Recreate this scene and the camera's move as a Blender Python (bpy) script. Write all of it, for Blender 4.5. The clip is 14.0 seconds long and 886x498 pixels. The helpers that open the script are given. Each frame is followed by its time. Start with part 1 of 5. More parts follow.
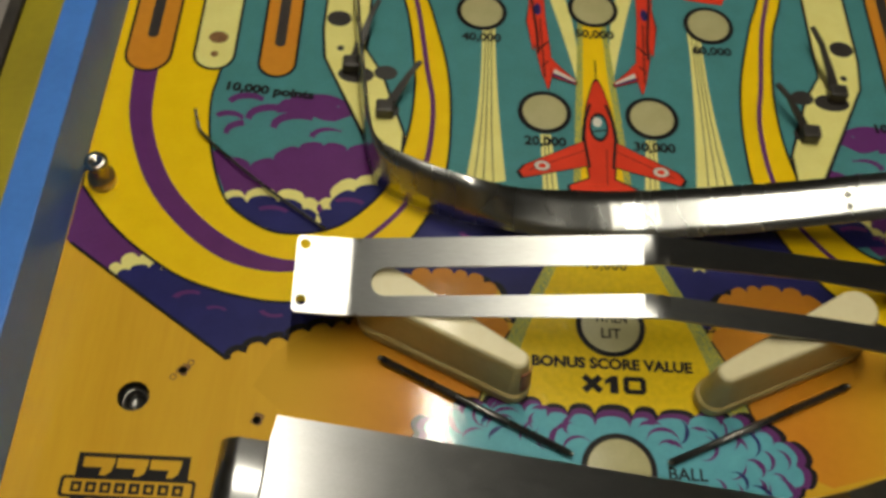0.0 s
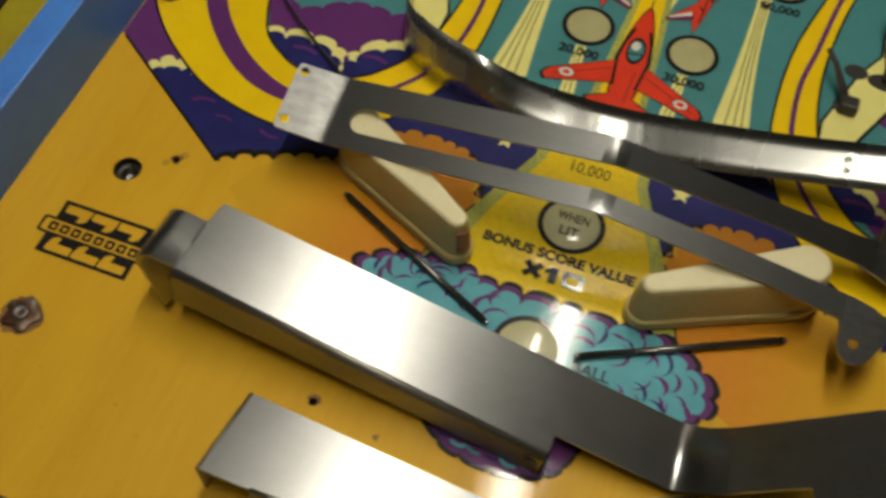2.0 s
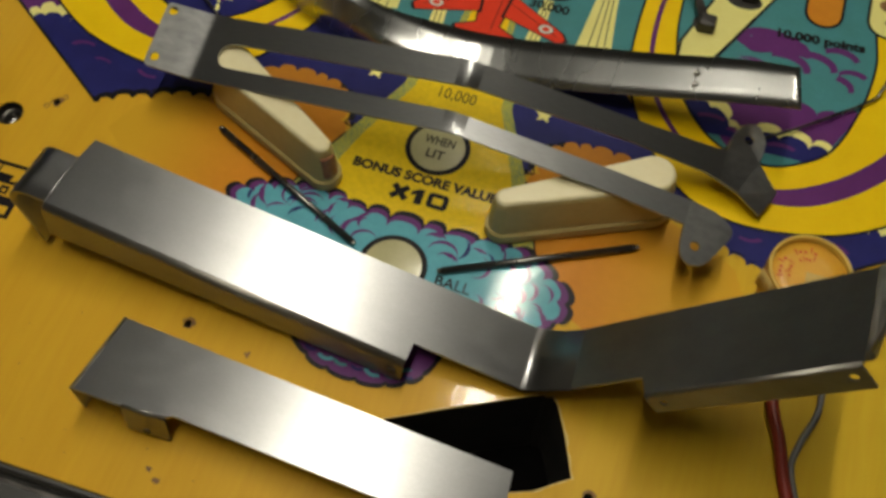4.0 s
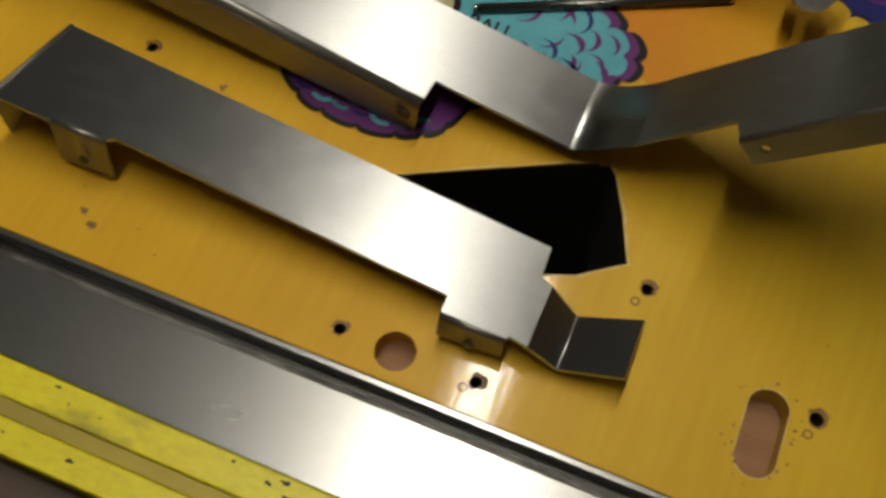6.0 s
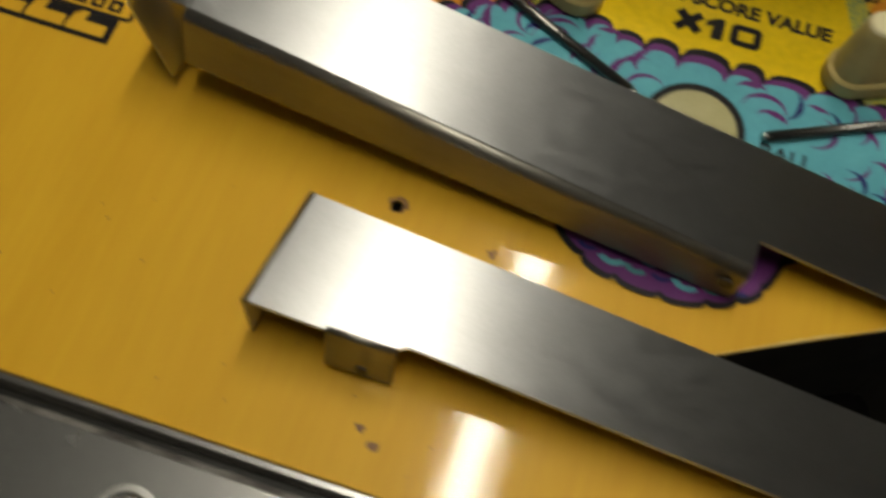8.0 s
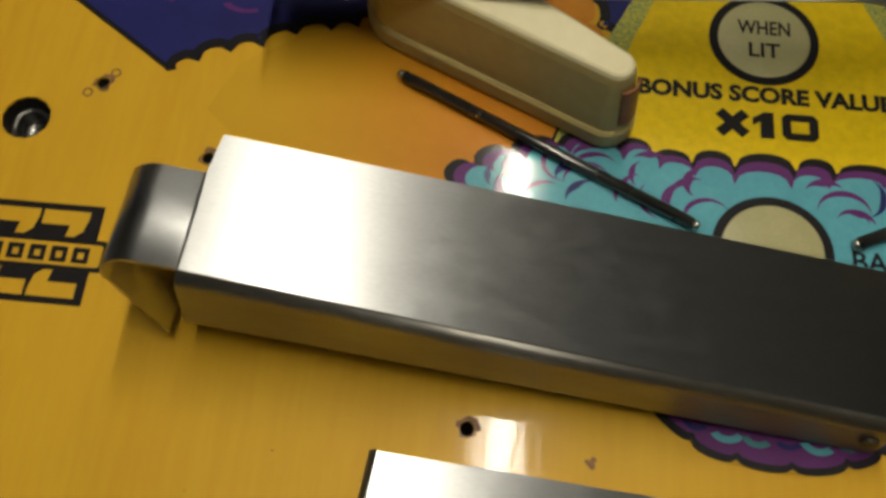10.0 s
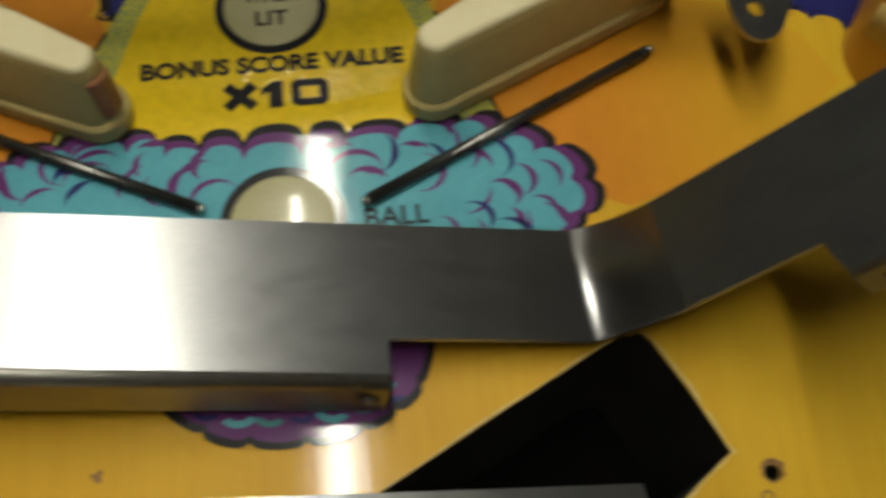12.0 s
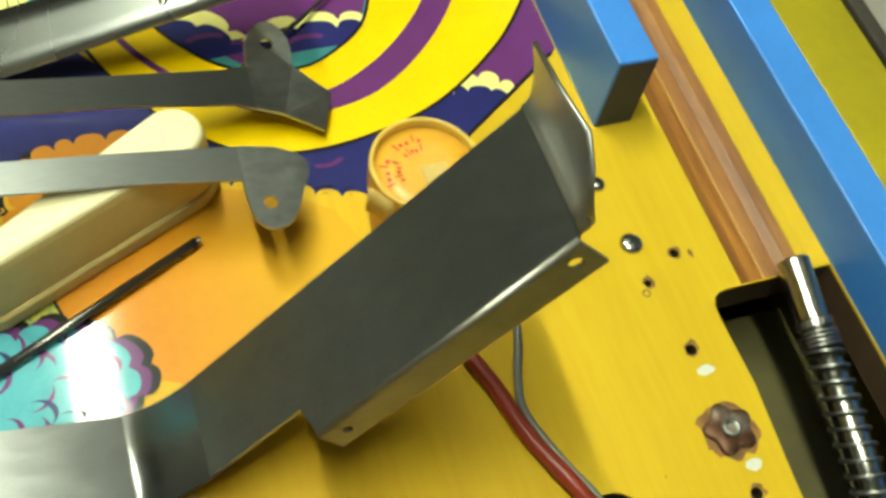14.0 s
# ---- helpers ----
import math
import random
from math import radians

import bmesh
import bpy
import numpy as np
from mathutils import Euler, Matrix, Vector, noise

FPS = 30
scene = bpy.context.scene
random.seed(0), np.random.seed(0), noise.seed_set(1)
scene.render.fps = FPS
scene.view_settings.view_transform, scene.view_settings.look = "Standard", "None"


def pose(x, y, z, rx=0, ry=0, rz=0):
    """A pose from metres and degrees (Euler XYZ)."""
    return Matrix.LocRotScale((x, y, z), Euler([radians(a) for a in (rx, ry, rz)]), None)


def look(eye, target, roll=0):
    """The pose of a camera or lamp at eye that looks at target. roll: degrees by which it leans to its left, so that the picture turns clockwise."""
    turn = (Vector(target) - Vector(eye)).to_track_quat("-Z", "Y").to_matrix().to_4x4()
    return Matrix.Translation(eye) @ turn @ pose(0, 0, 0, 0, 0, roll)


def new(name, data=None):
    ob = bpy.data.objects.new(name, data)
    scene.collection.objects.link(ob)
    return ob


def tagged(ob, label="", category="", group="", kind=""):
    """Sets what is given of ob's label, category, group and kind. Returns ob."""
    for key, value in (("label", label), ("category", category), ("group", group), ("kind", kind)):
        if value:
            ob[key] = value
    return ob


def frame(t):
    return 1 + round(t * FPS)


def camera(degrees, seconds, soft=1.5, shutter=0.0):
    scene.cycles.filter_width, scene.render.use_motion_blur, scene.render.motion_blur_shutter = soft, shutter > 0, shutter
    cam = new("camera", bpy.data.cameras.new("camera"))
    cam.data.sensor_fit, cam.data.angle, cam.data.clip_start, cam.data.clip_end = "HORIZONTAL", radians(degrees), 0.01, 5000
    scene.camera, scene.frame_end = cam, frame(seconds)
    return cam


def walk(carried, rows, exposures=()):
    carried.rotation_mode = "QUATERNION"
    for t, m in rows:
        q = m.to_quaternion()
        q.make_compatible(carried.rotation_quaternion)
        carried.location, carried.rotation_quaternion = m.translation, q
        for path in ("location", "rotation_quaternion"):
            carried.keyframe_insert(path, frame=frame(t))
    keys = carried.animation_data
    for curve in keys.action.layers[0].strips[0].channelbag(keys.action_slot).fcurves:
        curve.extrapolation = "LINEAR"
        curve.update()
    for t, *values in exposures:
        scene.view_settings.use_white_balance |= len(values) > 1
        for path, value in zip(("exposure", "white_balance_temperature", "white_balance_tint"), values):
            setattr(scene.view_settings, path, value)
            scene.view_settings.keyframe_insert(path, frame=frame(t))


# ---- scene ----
cam = camera(46.07, 14.0, soft=3.2, shutter=0.5)
PATH = [
    (0, (-0.07770, -0.18955, 0.34860), (-0.06846, -0.02918, 0.09523), 5.96),
    (0.5, (-0.07088, -0.19400, 0.33538), (-0.07602, -0.03067, 0.08379), 6.17),
    (1, (-0.02567, -0.21229, 0.33737), (-0.05656, -0.05383, 0.08451), 4.24),
    (1.5, (-0.00689, -0.21661, 0.34316), (-0.04737, -0.06772, 0.08588), 4.05),
    (2, (0.02134, -0.22642, 0.34182), (-0.02693, -0.07772, 0.08578), 2.73),
    (2.5, (0.04296, -0.22371, 0.34414), (-0.00320, -0.07765, 0.08620), 2.25),
    (2.7, (0.04744, -0.22751, 0.34730), (0.00217, -0.07843, 0.09093), 2.66),
    (4.8, (0.07596, -0.23431, 0.35302), (0.03842, -0.09967, 0.08758), 1.85),
    (5, (0.07633, -0.24944, 0.34450), (0.03975, -0.11089, 0.08093), 2.86),
    (5.5, (0.08576, -0.25415, 0.30292), (0.03894, -0.11974, 0.03884), 2.45),
    (6, (0.08277, -0.24553, 0.24767), (0.03556, -0.12115, -0.02122), 1.91),
    (6.5, (0.06494, -0.24546, 0.24897), (0.02327, -0.12197, -0.02124), 4.38),
    (7, (0.03965, -0.23011, 0.24026), (-0.00200, -0.11139, -0.03208), 2.43),
    (7.5, (0.00481, -0.22350, 0.23080), (-0.03007, -0.10430, -0.04228), 4.61),
    (8, (-0.02947, -0.21308, 0.22604), (-0.05415, -0.08945, -0.04619), 7.30),
    (8.2, (-0.04503, -0.20720, 0.22269), (-0.06816, -0.08340, -0.04960), 6.89),
    (10.3, (-0.06392, -0.15840, 0.20555), (-0.07367, -0.03240, -0.06653), -0.74),
    (10.5, (-0.05630, -0.15855, 0.20245), (-0.06485, -0.03109, -0.06899), -1.16),
    (11, (-0.03648, -0.15826, 0.20120), (-0.03854, -0.02693, -0.06852), -0.60),
    (11.5, (-0.01301, -0.15816, 0.20051), (-0.00329, -0.02929, -0.07023), 1.67),
    (12, (0.01501, -0.15780, 0.20344), (0.03986, -0.03520, -0.06923), 5.39),
    (12.5, (0.03814, -0.15461, 0.20883), (0.08519, -0.03646, -0.06288), 12.69),
    (13, (0.05959, -0.16209, 0.22423), (0.12093, -0.03583, -0.04091), 13.06),
    (13.5, (0.07093, -0.16860, 0.24744), (0.14831, -0.03332, -0.00891), 14.23),
    (14, (0.07339, -0.17060, 0.24855), (0.15432, -0.03430, -0.00615), 14.83),
]
walk(cam, [(t, look(eye, target, roll)) for t, eye, target, roll in PATH],
     [(0.0, 0.16, 7050, 8), (2.7, 0.16, 7050, 8), (5.0, 0.14, 6850, 9), (7.0, 0.16, 6850, 9), (8.2, 0.22, 7000, 8), (10.5, 0.22, 6950, 8), (11.2, 0.12, 6850, 8), (12, 0.24, 6700, 6), (12.5, 0.85, 6750, 0), (13.0, 1.02, 6850, -6), (13.5, 1.5, 6800, -16), (14.0, 1.52, 6800, -16)])

# ---- light: one long tube lamp over the table, in a plain unseen room ----
world = bpy.data.worlds.new("world")
scene.world = world
world.use_nodes = True
world.node_tree.nodes["Background"].inputs[0].default_value = (0.75, 0.85, 1.0, 1)
world.node_tree.nodes["Background"].inputs[1].default_value = 0.02
TUBE_POWER = 60.0

MM = 0.001


# ---- materials ----
def material(name, color, rough=0.5, metal=0.0, coat=0.0, second=None, scale=60.0, stretch=(1, 1, 1), amount=0.5,
             grain=None, bump=0.0, bump_scale=400.0, emit=0.0, coat_rough=0.06, spec=0.5, aniso=0.0, transmission=0.0, grain_amount=0.12, centre=0.5, smear=0.0):
    mat = bpy.data.materials.new(name)
    mat.use_nodes = True
    nt = mat.node_tree
    shader = nt.nodes["Principled BSDF"]
    shader.inputs["Base Color"].default_value = (*color, 1)
    shader.inputs["Roughness"].default_value = rough
    shader.inputs["Metallic"].default_value = metal
    shader.inputs["Coat Weight"].default_value = coat
    shader.inputs["Specular IOR Level"].default_value = spec
    shader.inputs["Coat Roughness"].default_value = coat_rough
    shader.inputs["Anisotropic"].default_value = aniso
    shader.inputs["Transmission Weight"].default_value = transmission
    if emit:
        shader.inputs["Emission Color"].default_value = (*color, 1)
        shader.inputs["Emission Strength"].default_value = emit
    place = nt.nodes.new("ShaderNodeNewGeometry")
    mapping = nt.nodes.new("ShaderNodeMapping")
    mapping.inputs["Scale"].default_value = stretch
    nt.links.new(place.outputs["Position"], mapping.inputs["Vector"])
    if second:
        tex = nt.nodes.new("ShaderNodeTexNoise")
        tex.inputs["Scale"].default_value = scale
        tex.inputs["Detail"].default_value = 6
        nt.links.new(mapping.outputs[0], tex.inputs["Vector"])
        ramp = nt.nodes.new("ShaderNodeValToRGB")
        ramp.color_ramp.elements[0].position, ramp.color_ramp.elements[1].position = centre - amount / 2, centre + amount / 2
        nt.links.new(tex.outputs["Fac"], ramp.inputs[0])
        fine = nt.nodes.new("ShaderNodeTexNoise")
        fine.inputs["Scale"].default_value = scale * 9
        fine.inputs["Detail"].default_value = 4
        nt.links.new(mapping.outputs[0], fine.inputs["Vector"])
        mix = nt.nodes.new("ShaderNodeMix")
        mix.data_type = "RGBA"
        mix.inputs["A"].default_value = (*color, 1)
        mix.inputs["B"].default_value = (*second, 1)
        nt.links.new(ramp.outputs[0], mix.inputs["Factor"])
        over = nt.nodes.new("ShaderNodeMix")
        over.data_type, over.blend_type = "RGBA", "OVERLAY"
        over.inputs["Factor"].default_value = grain_amount
        nt.links.new(mix.outputs["Result"], over.inputs["A"])
        nt.links.new(fine.outputs["Fac"], over.inputs["B"])
        nt.links.new(over.outputs["Result"], shader.inputs["Base Color"])
        if metal:
            spread = nt.nodes.new("ShaderNodeMapRange")
            spread.inputs["To Min"].default_value, spread.inputs["To Max"].default_value = rough - 0.02, rough + 0.03
            nt.links.new(tex.outputs["Fac"], spread.inputs["Value"])
            nt.links.new(spread.outputs[0], shader.inputs["Roughness"])
            if smear:
                # rubbed patches and fine scratches along the sheet
                rub_map = nt.nodes.new("ShaderNodeMapping")
                rub_map.inputs["Scale"].default_value = (1.0, 2.4, 1.0)
                nt.links.new(place.outputs["Position"], rub_map.inputs["Vector"])
                rub = nt.nodes.new("ShaderNodeTexNoise")
                rub.inputs["Scale"].default_value, rub.inputs["Detail"].default_value, rub.inputs["Distortion"].default_value = 150, 9, 0.25
                nt.links.new(rub_map.outputs[0], rub.inputs["Vector"])
                patch_ramp = nt.nodes.new("ShaderNodeMapRange")
                patch_ramp.inputs["From Min"].default_value, patch_ramp.inputs["From Max"].default_value = 0.40, 0.80
                patch_ramp.inputs["To Max"].default_value = smear
                nt.links.new(rub.outputs["Fac"], patch_ramp.inputs["Value"])
                scratch_map = nt.nodes.new("ShaderNodeMapping")
                scratch_map.inputs["Scale"].default_value = (0.05, 6.0, 2.0)
                scratch_map.inputs["Rotation"].default_value = (0, 0, 0.10)
                nt.links.new(place.outputs["Position"], scratch_map.inputs["Vector"])
                scratch = nt.nodes.new("ShaderNodeTexNoise")
                scratch.inputs["Scale"].default_value, scratch.inputs["Detail"].default_value = 330, 2
                nt.links.new(scratch_map.outputs[0], scratch.inputs["Vector"])
                line_ramp = nt.nodes.new("ShaderNodeMapRange")
                line_ramp.inputs["From Min"].default_value, line_ramp.inputs["From Max"].default_value = 0.60, 0.80
                line_ramp.inputs["To Max"].default_value = smear
                nt.links.new(scratch.outputs["Fac"], line_ramp.inputs["Value"])
                both = nt.nodes.new("ShaderNodeMath")
                nt.links.new(patch_ramp.outputs[0], both.inputs[0])
                nt.links.new(line_ramp.outputs[0], both.inputs[1])
                total = nt.nodes.new("ShaderNodeMath")
                total.use_clamp = True
                nt.links.new(spread.outputs[0], total.inputs[0])
                nt.links.new(both.outputs[0], total.inputs[1])
                nt.links.new(total.outputs[0], shader.inputs["Roughness"])
    if aniso:
        grain_way = nt.nodes.new("ShaderNodeCombineXYZ")
        grain_way.inputs["Y"].default_value = 1.0
        nt.links.new(grain_way.outputs[0], shader.inputs["Tangent"])
    if bump:
        ripple = nt.nodes.new("ShaderNodeTexNoise")
        ripple.inputs["Scale"].default_value = bump_scale
        ripple.inputs["Detail"].default_value = 3
        nt.links.new(mapping.outputs[0], ripple.inputs["Vector"])
        relief = nt.nodes.new("ShaderNodeBump")
        relief.inputs["Strength"].default_value = bump
        relief.inputs["Distance"].default_value = 0.0004
        nt.links.new(ripple.outputs["Fac"], relief.inputs["Height"])
        nt.links.new(relief.outputs[0], shader.inputs["Normal"])
        if coat:
            nt.links.new(relief.outputs[0], shader.inputs["Coat Normal"])
    return mat


def ink(name, color, second=None, scale=90.0):
    """Screen-printed ink under the varnish of the playfield."""
    second = second or tuple(0.82 * c for c in color)
    return material(name, color, 0.42, coat=0.55, second=second, scale=scale, amount=0.6, bump=0.05, bump_scale=220, coat_rough=0.07, spec=0.12)


WOOD = material("varnished maple", (0.69, 0.402, 0.030), 0.42, coat=0.5, second=(0.58, 0.305, 0.018), scale=13, stretch=(4, 0.35, 1),
                amount=0.8, bump=0.05, bump_scale=150, coat_rough=0.07, grain_amount=0.11, spec=0.12)
# the varnish has yellowed less towards the shooter lane
nodes, links = WOOD.node_tree.nodes, WOOD.node_tree.links
spot = nodes.new("ShaderNodeSeparateXYZ")
links.new(nodes["Geometry"].outputs["Position"], spot.inputs[0])
reach = nodes.new("ShaderNodeMapRange")
reach.inputs["From Min"].default_value, reach.inputs["From Max"].default_value = 0.03, 0.20
reach.inputs["To Min"].default_value, reach.inputs["To Max"].default_value = 0.0, 1.0
links.new(spot.outputs["X"], reach.inputs["Value"])
blend = nodes.new("ShaderNodeMix")
blend.data_type, blend.blend_type = "RGBA", "MULTIPLY"
links.new(reach.outputs[0], blend.inputs["Factor"])
links.new(nodes["Principled BSDF"].inputs["Base Color"].links[0].from_socket, blend.inputs["A"])
blend.inputs["B"].default_value = (0.89, 1.06, 1.0, 1)
links.new(blend.outputs["Result"], nodes["Principled BSDF"].inputs["Base Color"])
# much darker than the cabinet yellow, for the board down in the opening
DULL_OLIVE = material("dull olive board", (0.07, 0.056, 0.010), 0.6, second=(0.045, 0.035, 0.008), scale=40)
YELLOW = ink("yellow ink", (0.86, 0.58, 0.010), (0.80, 0.51, 0.008))
CONE_YELLOW = material("pebbled yellow ink", (0.80, 0.55, 0.010), 0.42, coat=0.55, second=(0.64, 0.44, 0.01), scale=420, amount=0.5, bump=0.45, bump_scale=420, coat_rough=0.1, spec=0.12)
SHADED_END = material("blue post end in shade", (0.012, 0.02, 0.05), 0.5, second=(0.02, 0.03, 0.07), scale=80)
PURPLE = ink("purple ink", (0.125, 0.028, 0.15))
NAVY = ink("navy ink", (0.020, 0.022, 0.135), (0.014, 0.014, 0.09))
TEAL = ink("teal ink", (0.062, 0.235, 0.252), (0.055, 0.20, 0.205))
CYAN = ink("light blue ink", (0.11, 0.39, 0.46), (0.08, 0.31, 0.38))
CREAM = ink("cream ink", (0.82, 0.76, 0.28), (0.76, 0.68, 0.23))
ORANGE = ink("orange ink", (0.56, 0.20, 0.018), (0.60, 0.25, 0.025), 30)
RED = ink("red ink", (0.74, 0.048, 0.018))
WHITE = ink("white ink", (0.72, 0.70, 0.62))
BLACK = ink("black ink", (0.012, 0.010, 0.011))
FADE = ink("fading orange ink", (0.56, 0.20, 0.014), (0.58, 0.22, 0.016), 30)
nodes, links = FADE.node_tree.nodes, FADE.node_tree.links
spot = nodes.new("ShaderNodeSeparateXYZ")
links.new(nodes["Geometry"].outputs["Position"], spot.inputs[0])
side_way = nodes.new("ShaderNodeMath")
side_way.operation = "ABSOLUTE"
links.new(spot.outputs["X"], side_way.inputs[0])
reach = nodes.new("ShaderNodeMapRange")
reach.interpolation_type = "SMOOTHSTEP"
reach.inputs["From Min"].default_value, reach.inputs["From Max"].default_value = 0.060, 0.128
links.new(side_way.outputs[0], reach.inputs["Value"])
blend = nodes.new("ShaderNodeMix")
blend.data_type = "RGBA"
links.new(reach.outputs[0], blend.inputs["Factor"])
links.new(nodes["Principled BSDF"].inputs["Base Color"].links[0].from_socket, blend.inputs["A"])
blend.inputs["B"].default_value = (0.60, 0.335, 0.022, 1)
links.new(blend.outputs["Result"], nodes["Principled BSDF"].inputs["Base Color"])
SPECKLE = material("speckled print", (0.66, 0.52, 0.03), 0.42, coat=0.55, second=(0.08, 0.22, 0.15), scale=2200, amount=0.3, coat_rough=0.07, spec=0.12)
LENS = material("insert plastic", (0.45, 0.41, 0.21), 0.3, coat=0.5, second=(0.39, 0.355, 0.17), scale=120)
STAIN = material("dark stain", (0.11, 0.045, 0.016), 0.6, second=(0.28, 0.13, 0.03), scale=300)
STEEL = material("brushed steel", (0.455, 0.455, 0.46), 0.32, metal=1.0, second=(0.425, 0.425, 0.425), scale=75, stretch=(1, 3, 3),
                 amount=0.7, bump=0.06, bump_scale=260, aniso=0.88, smear=0.055)
FORK_STEEL = material("dull fork steel", (0.35, 0.35, 0.35), 0.40, metal=1.0, second=(0.30, 0.30, 0.30), scale=24, stretch=(1, 6, 6),
                      amount=0.7, bump=0.06, bump_scale=260, aniso=0.7)
FORK_RUBBED = material("rubbed bright fork steel", (0.50, 0.50, 0.495), 0.40, metal=1.0, second=(0.30, 0.30, 0.30), scale=190, stretch=(1, 1.6, 1),
                       amount=0.6, bump=0.1, bump_scale=260, aniso=0.7, smear=0.08)
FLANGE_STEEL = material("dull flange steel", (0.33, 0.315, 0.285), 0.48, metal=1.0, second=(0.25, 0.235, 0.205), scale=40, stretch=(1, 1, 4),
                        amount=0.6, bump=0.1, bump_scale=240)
STRIP_STEEL = material("cross-brushed strip steel", (0.46, 0.46, 0.45), 0.27, metal=1.0, second=(0.44, 0.44, 0.43), scale=30, stretch=(2, 0.8, 0.8),
                       amount=0.8, grain_amount=0.06)
STEEL_DARK = material("darker sheet steel", (0.38, 0.385, 0.385), 0.36, metal=1.0, second=(0.31, 0.31, 0.31), scale=22, stretch=(1, 6, 6),
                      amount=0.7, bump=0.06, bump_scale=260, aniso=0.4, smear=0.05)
RAIL_STEEL = material("rubbed rail steel", (0.29, 0.285, 0.28), 0.26, metal=1.0, second=(0.25, 0.245, 0.24), scale=35, stretch=(1, 2, 1),
                      amount=0.5, bump=0.03, bump_scale=220)
STEEL_WORN = material("worn steel", (0.38, 0.375, 0.37), 0.40, metal=1.0, second=(0.26, 0.25, 0.24), scale=35, stretch=(1, 2, 1),
                      amount=0.5, bump=0.12, bump_scale=300)
CHROME = material("plated steel", (0.62, 0.60, 0.55), 0.2, metal=1.0, second=(0.5, 0.48, 0.43), scale=90)
RUSTY = material("rusted nut", (0.085, 0.036, 0.018), 0.5, metal=0.6, second=(0.34, 0.30, 0.26), scale=120, amount=0.22, centre=0.56)
BLACK_METAL = material("blackened steel", (0.10, 0.095, 0.09), 0.27, metal=0.9, second=(0.125, 0.12, 0.112), scale=120)
BLACK_PLASTIC = material("black plastic", (0.016, 0.013, 0.012), 0.45, second=(0.03, 0.024, 0.02), scale=120)
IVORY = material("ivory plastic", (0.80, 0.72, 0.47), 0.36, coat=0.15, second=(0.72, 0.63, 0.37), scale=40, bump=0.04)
IVORY_DULL = material("darker yellow plastic", (0.56, 0.45, 0.19), 0.45, second=(0.48, 0.37, 0.14), scale=40, bump=0.04)
RED_WORN = material("worn red plastic", (0.25, 0.045, 0.02), 0.5, second=(0.4, 0.2, 0.08), scale=400)
BLUE = material("blue paint", (0.060, 0.225, 0.70), 0.38, second=(0.052, 0.19, 0.60), scale=45, bump=0.06, bump_scale=160)
CABINET = material("yellow cabinet paint", (0.33, 0.27, 0.008), 0.5, second=(0.25, 0.195, 0.008), scale=28, bump=0.08, bump_scale=120)
LEDGE = material("scuffed yellow paint", (0.74, 0.62, 0.012), 0.45, second=(0.15, 0.115, 0.02), scale=52, stretch=(0.7, 1.5, 1), amount=0.26,
                 bump=0.1, bump_scale=140, grain_amount=0.4, centre=0.66)
LEDGE_WORN = material("rubbed yellow paint", (0.52, 0.41, 0.02), 0.55, second=(0.26, 0.18, 0.03), scale=40, stretch=(0.5, 1, 1), bump=0.1, bump_scale=140)
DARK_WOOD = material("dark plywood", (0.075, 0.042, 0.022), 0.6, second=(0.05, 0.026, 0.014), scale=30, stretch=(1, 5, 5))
BROWN_WOOD = material("brown lane wood", (0.36, 0.15, 0.025), 0.5, second=(0.15, 0.048, 0.010), scale=42, stretch=(5, 0.35, 1), amount=0.5, grain_amount=0.45)
RIDGE_WOOD = material("lighter lane wood", (0.50, 0.26, 0.06), 0.45, second=(0.36, 0.16, 0.03), scale=60, stretch=(1, 0.3, 1))
RAW_WOOD = material("raw wood", (0.27, 0.125, 0.05), 0.7, second=(0.2, 0.085, 0.03), scale=60, stretch=(1, 5, 1))
BARE_WOOD = material("bare chipped maple", (0.70, 0.53, 0.20), 0.6, second=(0.50, 0.33, 0.08), scale=300)
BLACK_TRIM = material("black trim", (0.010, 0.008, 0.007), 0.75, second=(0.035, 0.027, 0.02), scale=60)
PIT_BLACK = material("black for the dark opening", (0.003, 0.003, 0.003), 0.95, second=(0.005, 0.004, 0.004), scale=60, spec=0.02)
BRASS = material("tarnished brass", (0.50, 0.40, 0.20), 0.3, metal=0.9, second=(0.36, 0.26, 0.12), scale=160)
AMBER = material("amber tape", (0.66, 0.35, 0.022), 0.45, coat=0.1, second=(0.66, 0.34, 0.06), scale=50)
AMBER_RIM = material("yellow tape edge", (0.72, 0.50, 0.10), 0.4, second=(0.6, 0.36, 0.06), scale=50)
TAPE = material("masking tape", (0.60, 0.42, 0.13), 0.6, second=(0.5, 0.34, 0.1), scale=80)
RED_MARK = material("red marking", (0.62, 0.06, 0.02), 0.5, second=(0.5, 0.05, 0.02), scale=90)
RED_WIRE = material("red wire sleeve", (0.26, 0.025, 0.012), 0.4, second=(0.2, 0.02, 0.01), scale=80)
GREY_WIRE = material("grey wire sleeve", (0.16, 0.16, 0.16), 0.4, second=(0.1, 0.1, 0.1), scale=80)
PLASTER = material("grey plaster", (0.34, 0.315, 0.27), 0.9, second=(0.30, 0.275, 0.235), scale=3)
CEILING = material("grey ceiling", (0.20, 0.20, 0.195), 0.9, second=(0.17, 0.17, 0.165), scale=3)
BOUNCE_PLASTER = material("pale bounce plaster", (0.46, 0.44, 0.39), 0.9, second=(0.41, 0.39, 0.34), scale=3)
CONCRETE = material("workshop floor", (0.17, 0.16, 0.15), 0.7, second=(0.13, 0.12, 0.11), scale=5)
WHITE_WALL = material("grey board", (0.24, 0.215, 0.20), 0.6, second=(0.20, 0.18, 0.165), scale=9)
